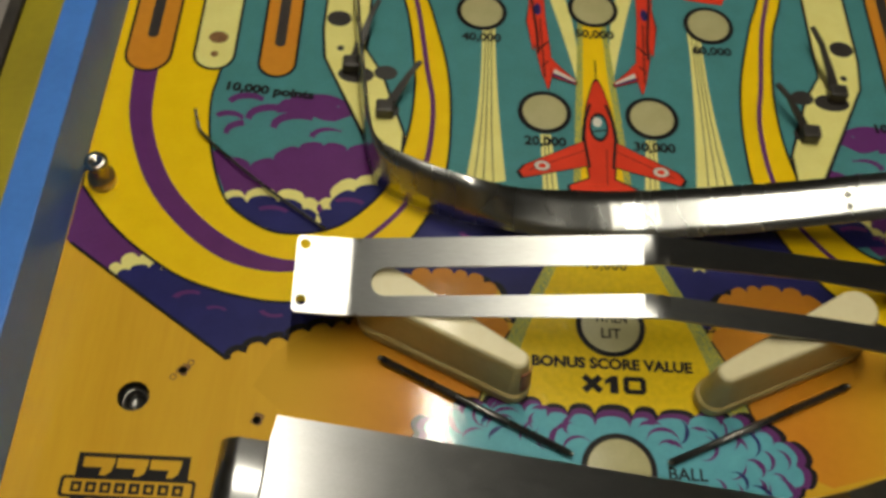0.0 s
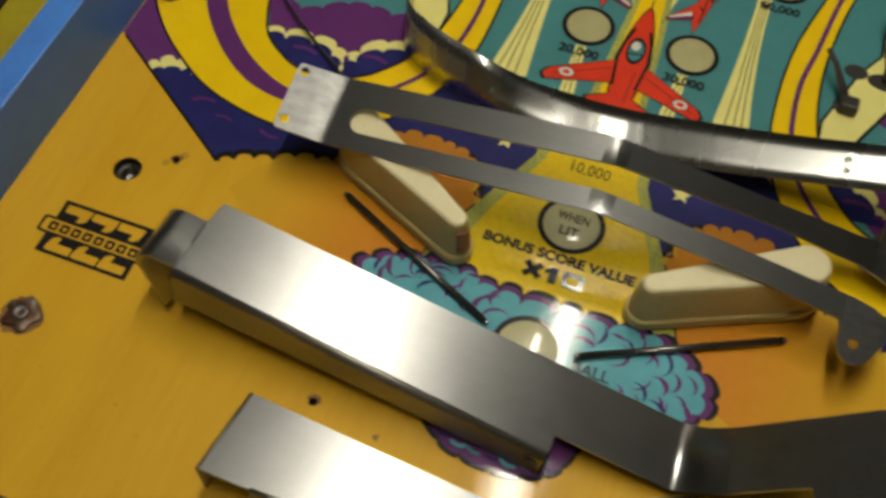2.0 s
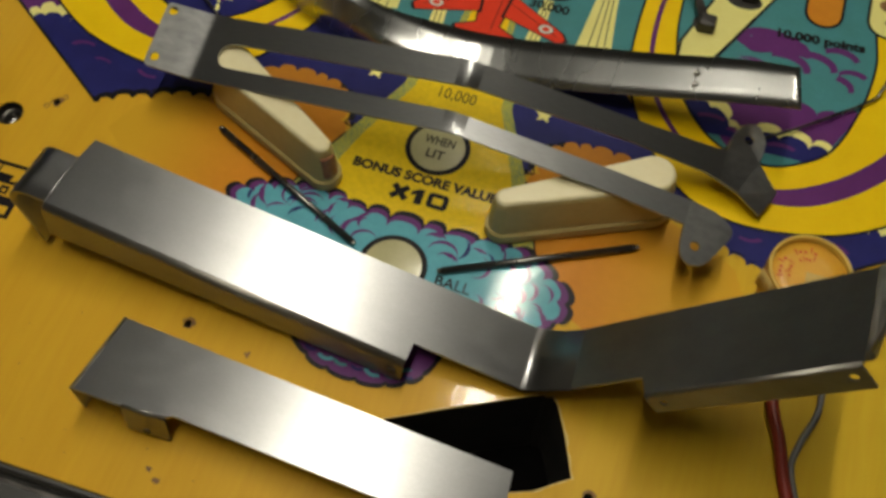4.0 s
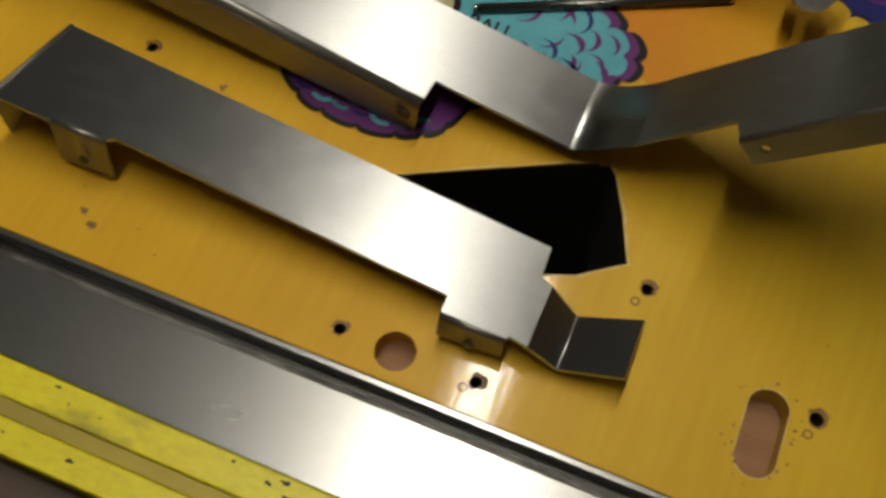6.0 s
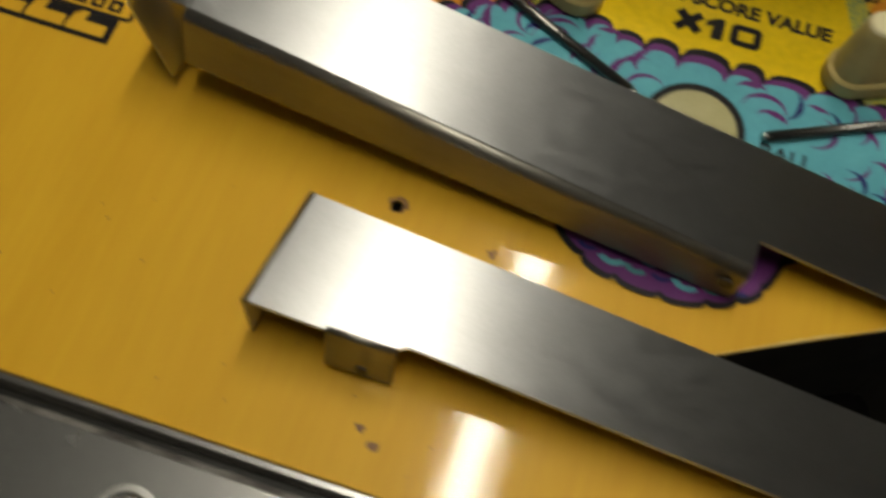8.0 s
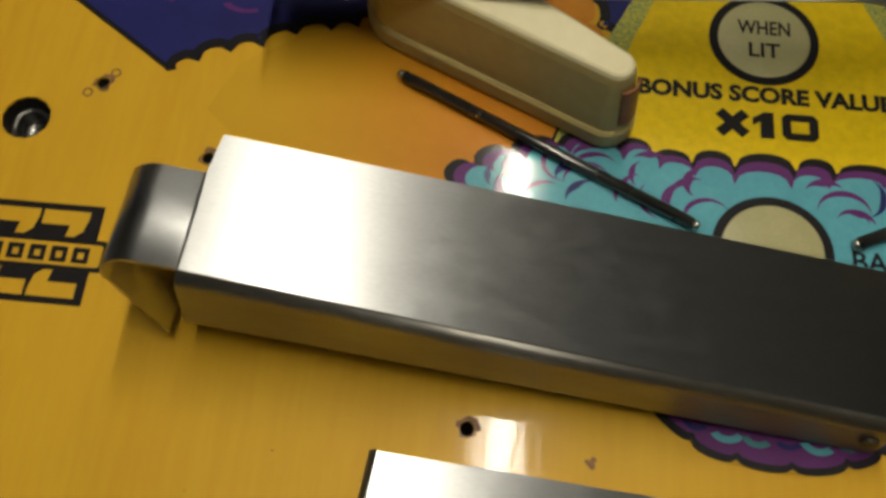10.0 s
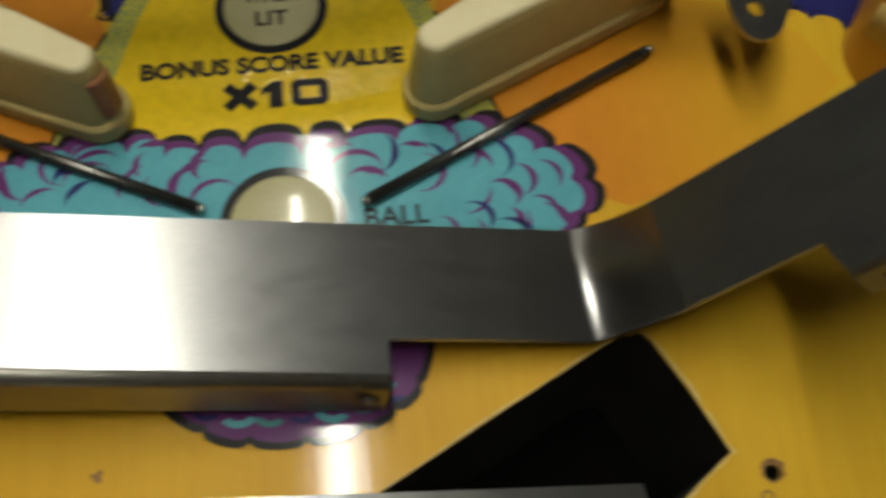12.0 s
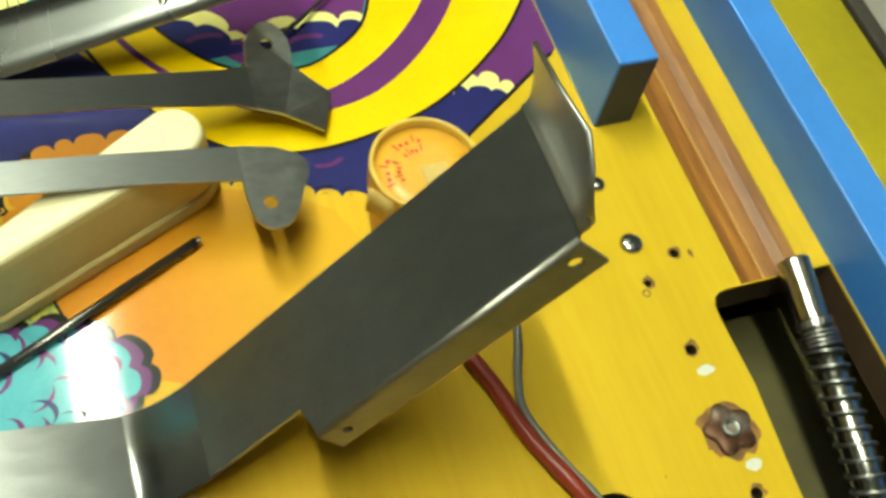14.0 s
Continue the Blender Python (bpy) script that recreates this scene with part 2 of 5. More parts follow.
GRIME = material("grimy steel", (0.035, 0.03, 0.027), 0.6, metal=0.4, second=(0.14, 0.13, 0.12), scale=160, stretch=(0.5, 1, 1), amount=0.25)
GLOW = material("lit tube", (1.0, 0.975, 0.87), emit=TUBE_POWER)
FIXTURE = material("white lamp housing", (0.7, 0.7, 0.68), 0.5, second=(0.65, 0.65, 0.63), scale=9)


# ---- building helpers; plan lengths in millimetres ----
def mesh_object(name, bm, mat, parent=None, label="", smooth=False):
    me = bpy.data.meshes.new(name)
    bmesh.ops.recalc_face_normals(bm, faces=bm.faces)
    if smooth:
        for f in bm.faces:
            f.smooth = True
    bm.to_mesh(me)
    bm.free()
    me.materials.append(mat)
    ob = new(name, me)
    ob.parent = parent
    if label:
        tagged(ob, label)
    return ob


part = mesh_object


def thing(name, label, category, group="", kind="", at=(0, 0, 0)):
    ob = new(name)
    ob.location = Vector(at) * MM
    ob.empty_display_size = 0.01
    bpy.context.view_layer.update()
    return tagged(ob, label, category, group, kind)


def spline(pts, n=8, closed=False):
    """A smooth line through the points."""
    out, count = [], len(pts)
    for i in range(count if closed else count - 1):
        p = [Vector(pts[(i + k) % count]) if closed else Vector(pts[min(max(i + k, 0), count - 1)]) for k in (-1, 0, 1, 2)]
        for j in range(n):
            s = j / n
            out.append(0.5 * (2 * p[1] + (p[2] - p[0]) * s + (2 * p[0] - 5 * p[1] + 4 * p[2] - p[3]) * s * s + (3 * p[1] - p[0] - 3 * p[2] + p[3]) * s ** 3))
    if not closed:
        out.append(Vector(pts[-1]))
    return out


def circle(x, y, r, n=24, squash=1.0):
    return [(x + r * math.cos(2 * math.pi * i / n), y + squash * r * math.sin(2 * math.pi * i / n)) for i in range(n)]


def flip(pts):
    return [(-p[0], p[1]) for p in pts]


def scallops(line, bump, depth, side=1, seed=1):
    """Cloud edge: round bumps of about the given length along a line, on one side of it."""
    rnd = random.Random(seed)
    line = [Vector(p[:2]) for p in line]
    lengths = [0.0]
    for a, b in zip(line, line[1:]):
        lengths.append(lengths[-1] + (b - a).length)

    def at(s):
        for k in range(1, len(line)):
            if s <= lengths[k] or k == len(line) - 1:
                f = (s - lengths[k - 1]) / max(lengths[k] - lengths[k - 1], 1e-9)
                return line[k - 1].lerp(line[k], min(max(f, 0), 1))

    cuts = [0.0]
    while cuts[-1] < lengths[-1]:
        cuts.append(cuts[-1] + bump * rnd.uniform(0.65, 1.3))
    scale = lengths[-1] / cuts[-1]
    out = []
    for a, b in zip(cuts, cuts[1:]):
        p, q = at(a * scale), at(b * scale)
        d = q - p
        nrm = Vector((-d.y, d.x)).normalized() * side
        high = depth * rnd.uniform(0.75, 1.15)
        for j in range(7):
            s = j / 7
            out.append(p + d * (s - 0.06 * math.sin(2 * math.pi * s)) + nrm * high * math.sin(math.pi * s) ** 0.6)
    out.append(at(lengths[-1]))
    return [tuple(v) for v in out]


def fill(bm, loops, height):
    """A flat face set inside the first loop and outside the others, at a height given in millimetres (a number or a function)."""
    edges = []
    for loop in loops:
        pts = []
        for p in loop:
            if not pts or (Vector(p[:2]) - Vector(pts[-1][:2])).length > 0.02:
                pts.append(p)
        if (Vector(pts[0][:2]) - Vector(pts[-1][:2])).length < 0.02:
            pts.pop()
        vs = [bm.verts.new((p[0] * MM, p[1] * MM, 0)) for p in pts]
        edges += [bm.edges.new((vs[i], vs[(i + 1) % len(vs)])) for i in range(len(vs))]
    made = bmesh.ops.triangle_fill(bm, use_beauty=True, edges=edges, normal=(0, 0, 1))
    for v in {v for e in edges for v in e.verts}:
        v.co.z = (height(v.co.x / MM, v.co.y / MM) if callable(height) else height) * MM
    return [f for f in made["geom"] if isinstance(f, bmesh.types.BMFace)]


STEP = 0.06  # one layer of ink
LAYER_ORDER = [0]


def printed(name, loops, layer, mat, parent, label=""):
    """A flat printed shape on the playfield, at its own ink layer."""
    bm = bmesh.new()
    if loops and not isinstance(loops[0][0], (list, tuple, Vector)):
        loops = [loops]
    LAYER_ORDER[0] = (LAYER_ORDER[0] + 1) % 9
    fill(bm, loops, 0.03 + STEP * layer + 0.001 * LAYER_ORDER[0])
    for f in bm.faces:
        if f.normal.z < 0:
            f.normal_flip()
    me = bpy.data.meshes.new(name)
    bm.to_mesh(me)
    bm.free()
    me.materials.append(mat)
    ob = new(name, me)
    ob.parent = parent
    if label:
        tagged(ob, label)
    return ob


def band(line, left, right=None):
    """The outline of a ribbon along a line; widths to each side."""
    right = left if right is None else right
    line = [Vector(p[:2]) for p in line]
    a, b = [], []
    for i, p in enumerate(line):
        d = line[min(i + 1, len(line) - 1)] - line[max(i - 1, 0)]
        nrm = Vector((-d.y, d.x)).normalized()
        a.append(tuple(p + nrm * left))
        b.append(tuple(p - nrm * right))
    return a + b[::-1]


def outline(name, line, width, layer, parent, closed=False):
    line = list(line) + ([line[0]] if closed else [])
    return printed(name, [band(line, width / 2)], layer, BLACK, parent)


def lettering(name, text, x0, x1, y0, y1, layer, mat, parent, bold=0.0, turn=0.0):
    """Printed words that fill the given rectangle."""
    cu = bpy.data.curves.new(name, "FONT")
    cu.body, cu.size, cu.offset, cu.resolution_u = text, 1.0, bold, 3
    tmp = bpy.data.objects.new(name, cu)
    scene.collection.objects.link(tmp)
    bpy.context.view_layer.update()
    me = bpy.data.meshes.new_from_object(tmp.evaluated_get(bpy.context.evaluated_depsgraph_get()))
    bpy.data.objects.remove(tmp)
    bpy.data.curves.remove(cu)
    xs, ys = [v.co.x for v in me.vertices], [v.co.y for v in me.vertices]
    for v in me.vertices:
        u, w = (v.co.x - min(xs)) / (max(xs) - min(xs)), (v.co.y - min(ys)) / (max(ys) - min(ys))
        px, py = x0 + u * (x1 - x0), y0 + w * (y1 - y0)
        cx, cy = (x0 + x1) / 2, (y0 + y1) / 2
        c, s = math.cos(radians(turn)), math.sin(radians(turn))
        v.co = ((cx + c * (px - cx) - s * (py - cy)) * MM, (cy + s * (px - cx) + c * (py - cy)) * MM, (0.03 + STEP * layer) * MM)
    me.materials.clear()
    me.materials.append(mat)
    ob = new(name, me)
    ob.parent = parent
    return ob


def box(bm, x0, x1, y0, y1, z0, z1, bevel=0.0):
    made = bmesh.ops.create_cube(bm, size=1)["verts"]
    for v in made:
        v.co = Vector(((x0 + x1) / 2 + v.co.x * (x1 - x0), (y0 + y1) / 2 + v.co.y * (y1 - y0), (z0 + z1) / 2 + v.co.z * (z1 - z0))) * MM
    if bevel:
        bmesh.ops.bevel(bm, geom=list({e for v in made for e in v.link_edges}), offset=bevel * MM, segments=2, affect="EDGES", profile=0.5)
    return bm


def slab(x0, x1, y0, y1, z0, z1, bevel=0.0):
    return box(bmesh.new(), x0, x1, y0, y1, z0, z1, bevel)


def loft(bm, rings, closed=True, caps=True):
    """Skin over rings of points (millimetres)."""
    rows = [[bm.verts.new(Vector(p) * MM) for p in ring] for ring in rings]
    n = len(rows[0])
    for a, b in zip(rows, rows[1:]):
        for i in range(n if closed else n - 1):
            bm.faces.new((a[i], a[(i + 1) % n], b[(i + 1) % n], b[i]))
    if closed and caps:
        bm.faces.new(rows[0][::-1])
        bm.faces.new(rows[-1])
    return bm


def tube(points, r, n=8, ends=None):
    """A round wire along points (millimetres)."""
    bm, rings = bmesh.new(), []
    pts = [Vector(p) for p in points]
    ref = Vector((0, 0, 1))
    for i, p in enumerate(pts):
        d = (pts[min(i + 1, len(pts) - 1)] - pts[max(i - 1, 0)]).normalized()
        u = d.cross(ref if abs(d.z) < 0.95 else Vector((1, 0, 0))).normalized()
        w = d.cross(u)
        k = r if ends is None or 0 < i < len(pts) - 1 else r * ends
        rings.append([p + (u * math.cos(2 * math.pi * j / n) + w * math.sin(2 * math.pi * j / n)) * k for j in range(n)])
    return loft(bm, rings)


def turned(profile, x, y, n=24, lobes=0, lobe=0.0):
    """A turned solid: profile rows of (radius, height) about an upright axis."""
    return loft(bmesh.new(), [[(x + r * (1 + lobe * math.cos(lobes * a)) * math.cos(a), y + r * (1 + lobe * math.cos(lobes * a)) * math.sin(a), z)
                               for a in (2 * math.pi * i / n for i in range(n))] for r, z in profile])


def thicken(ob, t, offset=-1):
    mod = ob.modifiers.new("thickness", "SOLIDIFY")
    mod.thickness, mod.offset = t * MM, offset
    return ob


def strip(name, sections, mat, parent, label="", t=1.0, smooth=True):
    """A bent metal strip through sections, each a row of points across it."""
    rows = []
    for a, c in zip(sections, sections[1:]):
        a, c = [Vector(p) for p in a], [Vector(p) for p in c]
        rows.append(a)
        far = max((p - q).length for p, q in zip(a, c))
        if far > 4:
            rows += [[p.lerp(q, s) for p, q in zip(a, c)] for s in (0.8 / far, 1 - 0.8 / far)]
    rows.append([Vector(p) for p in sections[-1]])
    bm = loft(bmesh.new(), rows, closed=False)
    return thicken(part(name, bm, mat, parent, label, smooth), t, 0)


# ---- plain unseen room round the table, added for ambient light and reflections ----
tagged(part("floor", slab(-2600, 2600, -2600, 2600, -820, -800), CONCRETE), "unseen grey concrete floor added to close the room", "floor", kind="structure")
tagged(part("ceiling", slab(-2600, 2600, -2600, 2600, 1500, 1520), CEILING), "unseen grey ceiling added for reflections", "ceiling", kind="structure")
# the south wall is paler and nearer, added as a reflector for steel edges
for wall_name, area in (("wall_north", (-2600, 2600, 2600, 2650)), ("bounce_wall_south", (-2600, 2600, -1750, -1700)),
                        ("wall_east", (2600, 2650, -2650, 2650)), ("wall_west", (-2650, -2600, -2650, 2650))):
    tagged(part(wall_name, slab(*area, -800, 1500), BOUNCE_PLASTER if wall_name == "bounce_wall_south" else PLASTER), "unseen plain wall added for ambient light and reflections", "wall", kind="structure")

def tube_lamp(x, y0, y1, z, label, glow):
    lamp = thing("tube_lamp", label, "lamp")
    part("tube", loft(bmesh.new(), [[(x + 17 * math.cos(a), y, z + 17 * math.sin(a)) for a in (2 * math.pi * i / 16 for i in range(16))] for y in (y0, y1)]),
         glow, lamp, "glowing white tube", True)
    part("housing", slab(x - 36, x + 36, y0 - 20, y1 + 20, z + 30, z + 75, 6), FIXTURE, lamp)
    for y in (y0 - 12, y1 + 12):
        part("end_socket", slab(x - 22, x + 22, y - 10, y + 10, z - 24, z + 31, 3), FIXTURE, lamp)
    for y in (y0 + 200, y1 - 200):
        part("hanger", tube([(x, y, z + 74), (x, y, 1500)], 5), FIXTURE, lamp)


tube_lamp(-24, -380, 585, 1040, "long white fluorescent tube lamp hanging over the table", GLOW)


# ---- the playfield board with its openings ----
playfield = thing("playfield", "varnished wooden pinball playfield printed with clouds and red planes", "playfield", kind="structure")
HOLES = [(-173.8, -38.2, 5.8), (-158, -27, 1.6), (-129, -45, 1.5), (-64, -103.2, 1.6), (23.7, -162.1, 1.6), (61.1, -162, 1.6), (93, -121, 1.7),
         (142.2, -138.4, 1.9), (218.2, -54.7, 1.5), (206.3, -62, 1.2), (209.8, -84.3, 1.7), (209.3, -126.2, 1.7)]
WINDOW = spline([(70, -89.7), (74.5, -91.5), (84.5, -113), (83, -118), (60, -130), (14, -128), (10, -122), (14, -117.5), (62, -92.5)], 2, True)
SLOT = [(130.5 + 5.2 * math.cos(a), -147 + (6.5 if math.sin(a) > 0 else -6.5) + 5.2 * math.sin(a)) for a in (2 * math.pi * (i + 0.5) / 24 for i in range(24))]
CUTOUT = [(222.3, -77), (222.6, -73.5), (223.8, -71.0), (225.8, -69.7), (228.5, -69.3), (263.7, -69.3), (263.7, -171), (219, -171), (221, -125), (223, -98)]
LANE = [(233.5, 300), (254.5, 300), (254.5, -68.9), (233.5, -68.9)]
openings = [WINDOW, SLOT, CUTOUT, LANE, circle(39.2, -162.3, 5.4), circle(170, -125, 9.5)] + [circle(x, y, r, 14) for x, y, r in HOLES]
bm = bmesh.new()
faces = fill(bm, [[(-212, -173), (264, -173), (264, 320), (-212, 320)]] + openings, 0.0)
for f in bm.faces:
    f.normal_update()
    if f.normal.z < 0:
        f.normal_flip()
grown = bmesh.ops.extrude_face_region(bm, geom=list(bm.faces))
for v in grown["geom"]:
    if isinstance(v, bmesh.types.BMVert):
        v.co.z -= 12 * MM
board = part("board", bm, WOOD, playfield, "amber varnished maple board")
part("hole_floor", turned([(5.6, -9), (5.6, -7)], 39.2, -162.3), RAW_WOOD, playfield, "bare wood in the drilled recess")
part("slot_floor", slab(124, 137, -160, -134, -9.5, -7.5), RAW_WOOD, playfield, "bare wood in the slot")
def liner(loop, z0, z1, mat, label):
    pts = [Vector(p[:2]) for p in loop]
    m = Vector((sum(p.x for p in pts) / len(pts), sum(p.y for p in pts) / len(pts)))
    pts = [p + (m - p).normalized() * 0.12 for p in pts]
    part("opening_edge", loft(bmesh.new(), [[(p.x, p.y, z) for p in pts] for z in (z0, z1)], caps=False), mat, playfield, label)


# dark sleeves cover the maple-coloured board edge inside the openings
liner(WINDOW, -0.7, -56, BLACK_TRIM, "black lining of the drain opening")
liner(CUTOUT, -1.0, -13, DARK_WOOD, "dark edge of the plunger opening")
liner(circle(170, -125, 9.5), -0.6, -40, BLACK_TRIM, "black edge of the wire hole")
# added sheet: the shade below the opening is put into its black
part("drain_dark", slab(0, 95, -140, -80, -60, -56), PIT_BLACK, playfield, "black sheet added for the dark under the drain opening")
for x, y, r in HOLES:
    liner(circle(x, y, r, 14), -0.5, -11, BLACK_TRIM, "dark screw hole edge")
# the routed ball groove of the shooter lane, in two worn halves
for name, xs in (("groove_side", (233.5, 236, 239, 244)), ("groove_side", (244, 249, 252, 254.5))):
    depth = {233.5: -0.3, 236: -2.2, 239: -3.6, 244: -4.4, 249: -3.6, 252: -2.2, 254.5: -0.3}
    rings = [[(x, y, depth[x]) for x in xs] + [(xs[-1], y, -9), (xs[0], y, -9)] for y in (-68.9, 300)]
    part(name, loft(bmesh.new(), rings), BROWN_WOOD, playfield, "worn brown ball groove")

part("groove_ridge", slab(243.5, 244.3, -68.9, 300, -5, -3.7, 0.3), RIDGE_WOOD, playfield, "lighter ridge along the ball groove")

# ---- the print ----
# outer U-shaped lanes, mirrored
OUTER = [(-211.6, 320), (-211.6, 160), (-211.4, 63)] + spline([(-211, 52), (-195, 33), (-173, 16), (-154, 7.5), (-129, 3), (-108, 6), (-92, 17), (-77, 36), (-66, 62), (-63.5, 95), (-66, 127), (-74, 161), (-84, 200), (-96, 320)], 6)
INNER = spline([(-96, 320), (-94, 200), (-85, 159), (-81, 131), (-80, 108), (-82, 86), (-88, 62), (-99, 46), (-111, 37), (-128, 34), (-141, 38.5), (-154, 50), (-163, 75), (-166.5, 99), (-165, 116), (-162, 145), (-160, 320)], 6)
STRIPE = spline([(-197, 320), (-197, 270), (-197, 220), (-197, 175), (-197, 138), (-196.5, 106), (-193, 83), (-182, 57), (-166, 37.5), (-148, 24.5), (-131, 19.5), (-117, 20.5), (-105, 26), (-94, 35), (-80, 53), (-73, 75), (-71.5, 103), (-75, 126), (-80, 160), (-88, 200), (-96, 300)], 6)
for side, mirror in ((1, lambda pts: pts), (-1, flip)):
    printed("yellow_band", [mirror(OUTER + INNER)], 4, YELLOW, playfield)
    wide = [Vector(p) for p in STRIPE]
    edge_a, edge_b = [], []
    for i, p in enumerate(wide):
        d = wide[min(i + 1, len(wide) - 1)] - wide[max(i - 1, 0)]
        nrm = Vector((-d.y, d.x)).normalized()
        half = 6.0 - 0.08 * min(max(i - 18, 0), 18) if i < 54 else max(1.1, 4.5 - 0.2 * (i - 54))
        edge_a.append(tuple(p + nrm * half))
        edge_b.append(tuple(p - nrm * half))
    printed("purple_stripe", [mirror(edge_a + edge_b[::-1])], 5, PURPLE, playfield)
    outline("band_line", mirror(OUTER[2:]), 1.1, 6, playfield)
    outline("band_line", mirror(INNER), 1.1, 6, playfield)
    # corner below the lane: purple, then navy clouds
    printed("purple_corner", [mirror([(-211.6, 64), (-211.6, 26), (-209.5, 24), (-172, -2.3), (-150, 12), (-175, 22), (-200, 45)])], 2, PURPLE, playfield)
    puff = scallops([(-192, 12.5), (-184, 20), (-176, 17), (-168, 20)], 7, 3.2, 1, 8)
    printed("cream_cloud_edge", [mirror(puff + [(-168, 14), (-186, 7.5)])], 2.5, CREAM, playfield)
    puff = scallops([(-189, 10), (-182, 16), (-174, 14), (-166, 16)], 7, 2.5, 1, 8)
    low = scallops([(-142.5, -22), (-133, -15), (-124, -13.5), (-113, -7), (-102, -5), (-90, -1), (-78, 3), (-70, 7), (-60, 14), (-48, 18), (-42, 11), (-41, 0), (-36, -4)], 9, 2.6, 1, 3)
    navy = puff + [(-130, 12), (-110, 12), (-92, 22), (-78, 38), (-62, 58), (0, 62), (0, -6)] + low[::-1]
    printed("navy_cloud", [mirror(navy)], 3, NAVY, playfield)
    outline("cloud_line", mirror(low), 2.6, 3.4, playfield)
    outline("corner_line", mirror([(-209.5, 24.4), (-142.5, -22)]), 1.2, 6, playfield)
    for cx, cy, r, a0 in ((-160, 2, 7, 60), (-150, -3, 5, 30), (-128, 0, 6, 200), (-62, 30, 6, 60), (-52, 40, 7, 190), (-100, 6, 5, 90)):
        arc = [(cx + r * math.cos(radians(a0 + k * 12)), cy + 0.6 * r * math.sin(radians(a0 + k * 12))) for k in range(10)]
        arc += [(cx + 0.72 * r * math.cos(radians(a0 + k * 12)) + 0.4, cy + 0.6 * 0.66 * r * math.sin(radians(a0 + k * 12))) for k in range(9, -1, -1)]
        printed("violet_swirl", [mirror(arc)], 3.6, PURPLE, playfield)
    # lane heart: teal sky, purple cloud, navy cloud with a cream rim
    heart = spline([(-160, 320), (-162, 145), (-165, 116), (-166.5, 99), (-163, 75), (-154, 50), (-141, 38.5), (-128, 34), (-111, 37), (-99, 46), (-89, 61)], 6) + [(-120, 128), (-122, 145), (-121, 320)]
    printed("teal_lane", [mirror(heart)], 3, TEAL, playfield)
    printed("teal_gap", [mirror([(-103, 134), (-95, 120), (-84, 88), (-82, 86), (-80, 108), (-81, 131), (-85, 159), (-94, 200), (-96, 300), (-102, 300)])], 3, TEAL, playfield)
    top = scallops([(-97, 80), (-108, 76), (-120, 80), (-131, 75), (-141, 66), (-151, 66), (-161.5, 73)], 10, 2.5, -1, 5)
    printed("purple_cloud", [mirror([(-162.6, 71), (-154, 52), (-138, 41), (-112, 39), (-90, 62)] + top)], 3.4, PURPLE, playfield)
    for cx, cy, r, a0 in ((-120, 97, 14, 15), (-108, 93, 10, 30), (-140, 92, 11, 60), (-151, 99, 9, 40), (-128, 88, 12, 60), (-150, 84, 9, 100), (-114, 84, 9, 60), (-158, 90, 7, 20)):
        arc = [(cx + r * math.cos(radians(a0 + k * 14)), cy + 0.7 * r * math.sin(radians(a0 + k * 14))) for k in range(10)]
        arc += [(cx + 0.8 * r * math.cos(radians(a0 + k * 14)) + 0.6, cy - 1.2 + 0.7 * 0.66 * r * math.sin(radians(a0 + k * 14))) for k in range(9, -1, -1)]
        printed("violet_swirl", [mirror(arc)], 3.6 + 0.02 * (r % 3), PURPLE, playfield)
    blob = scallops([(-138, 95), (-134, 103), (-118, 103), (-106, 96)], 11, 3, 1, 12)
    printed("purple_puff", [mirror(blob + [(-115, 91), (-127, 96)])], 3.7, PURPLE, playfield)
    for cx, cy, r, a0 in ((-146, 70, 10, 40), (-131, 80, 9, 20), (-116, 86, 9, 40), (-158, 78, 6, 20)):
        arc = [(cx + r * math.cos(radians(a0 + k * 14)), cy + 0.7 * r * math.sin(radians(a0 + k * 14))) for k in range(10)]
        arc += [(cx + 0.75 * r * math.cos(radians(a0 + k * 14)) + 0.6, cy - 1.2 + 0.7 * 0.6 * r * math.sin(radians(a0 + k * 14))) for k in range(9, -1, -1)]
        printed("teal_swirl", [mirror(arc)], 3.8, TEAL, playfield)
    rim = scallops([(-154.5, 49), (-139, 52), (-124, 54), (-114.5, 43.5), (-110, 55), (-101, 62.5), (-88, 62)], 12, 4.0, 1, 21)
    base = spline([(-88, 61), (-99, 46), (-111, 37), (-128, 34), (-141, 38.5), (-154, 49)], 5)
    printed("cream_cloud_edge", [mirror(rim + base)], 4.2, CREAM, playfield)
    rim = scallops([(-153, 46.5), (-139, 48.5), (-125, 49.5), (-115, 38.5), (-108.5, 51), (-100, 58), (-89.5, 58.5)], 12, 3.6, 1, 21)
    base = spline([(-91, 57), (-99, 46.5), (-111, 37.5), (-128, 34.5), (-141, 39), (-152, 47)], 5)
    printed("navy_puff", [mirror(rim + base)], 4.6, NAVY, playfield)
    for cx, cy in ((-134, 44), (-104, 50)):
        arc = [(cx + 7 * math.cos(radians(20 + k * 14)), cy + 3 * math.sin(radians(20 + k * 14))) for k in range(10)]
        arc += [(cx + 5.5 * math.cos(radians(20 + k * 14)), cy - 0.8 + 2 * math.sin(radians(20 + k * 14))) for k in range(9, -1, -1)]
        printed("violet_swirl", [mirror(arc)], 4.9, PURPLE, playfield)
    # rollover lanes at the top
    def capsule(x, y, w, top):
        return [(x + w * math.cos(a), y + w * math.sin(a)) for a in (math.pi + math.pi * k / 14 for k in range(15))] + [(x + w, top), (x - w, top)]
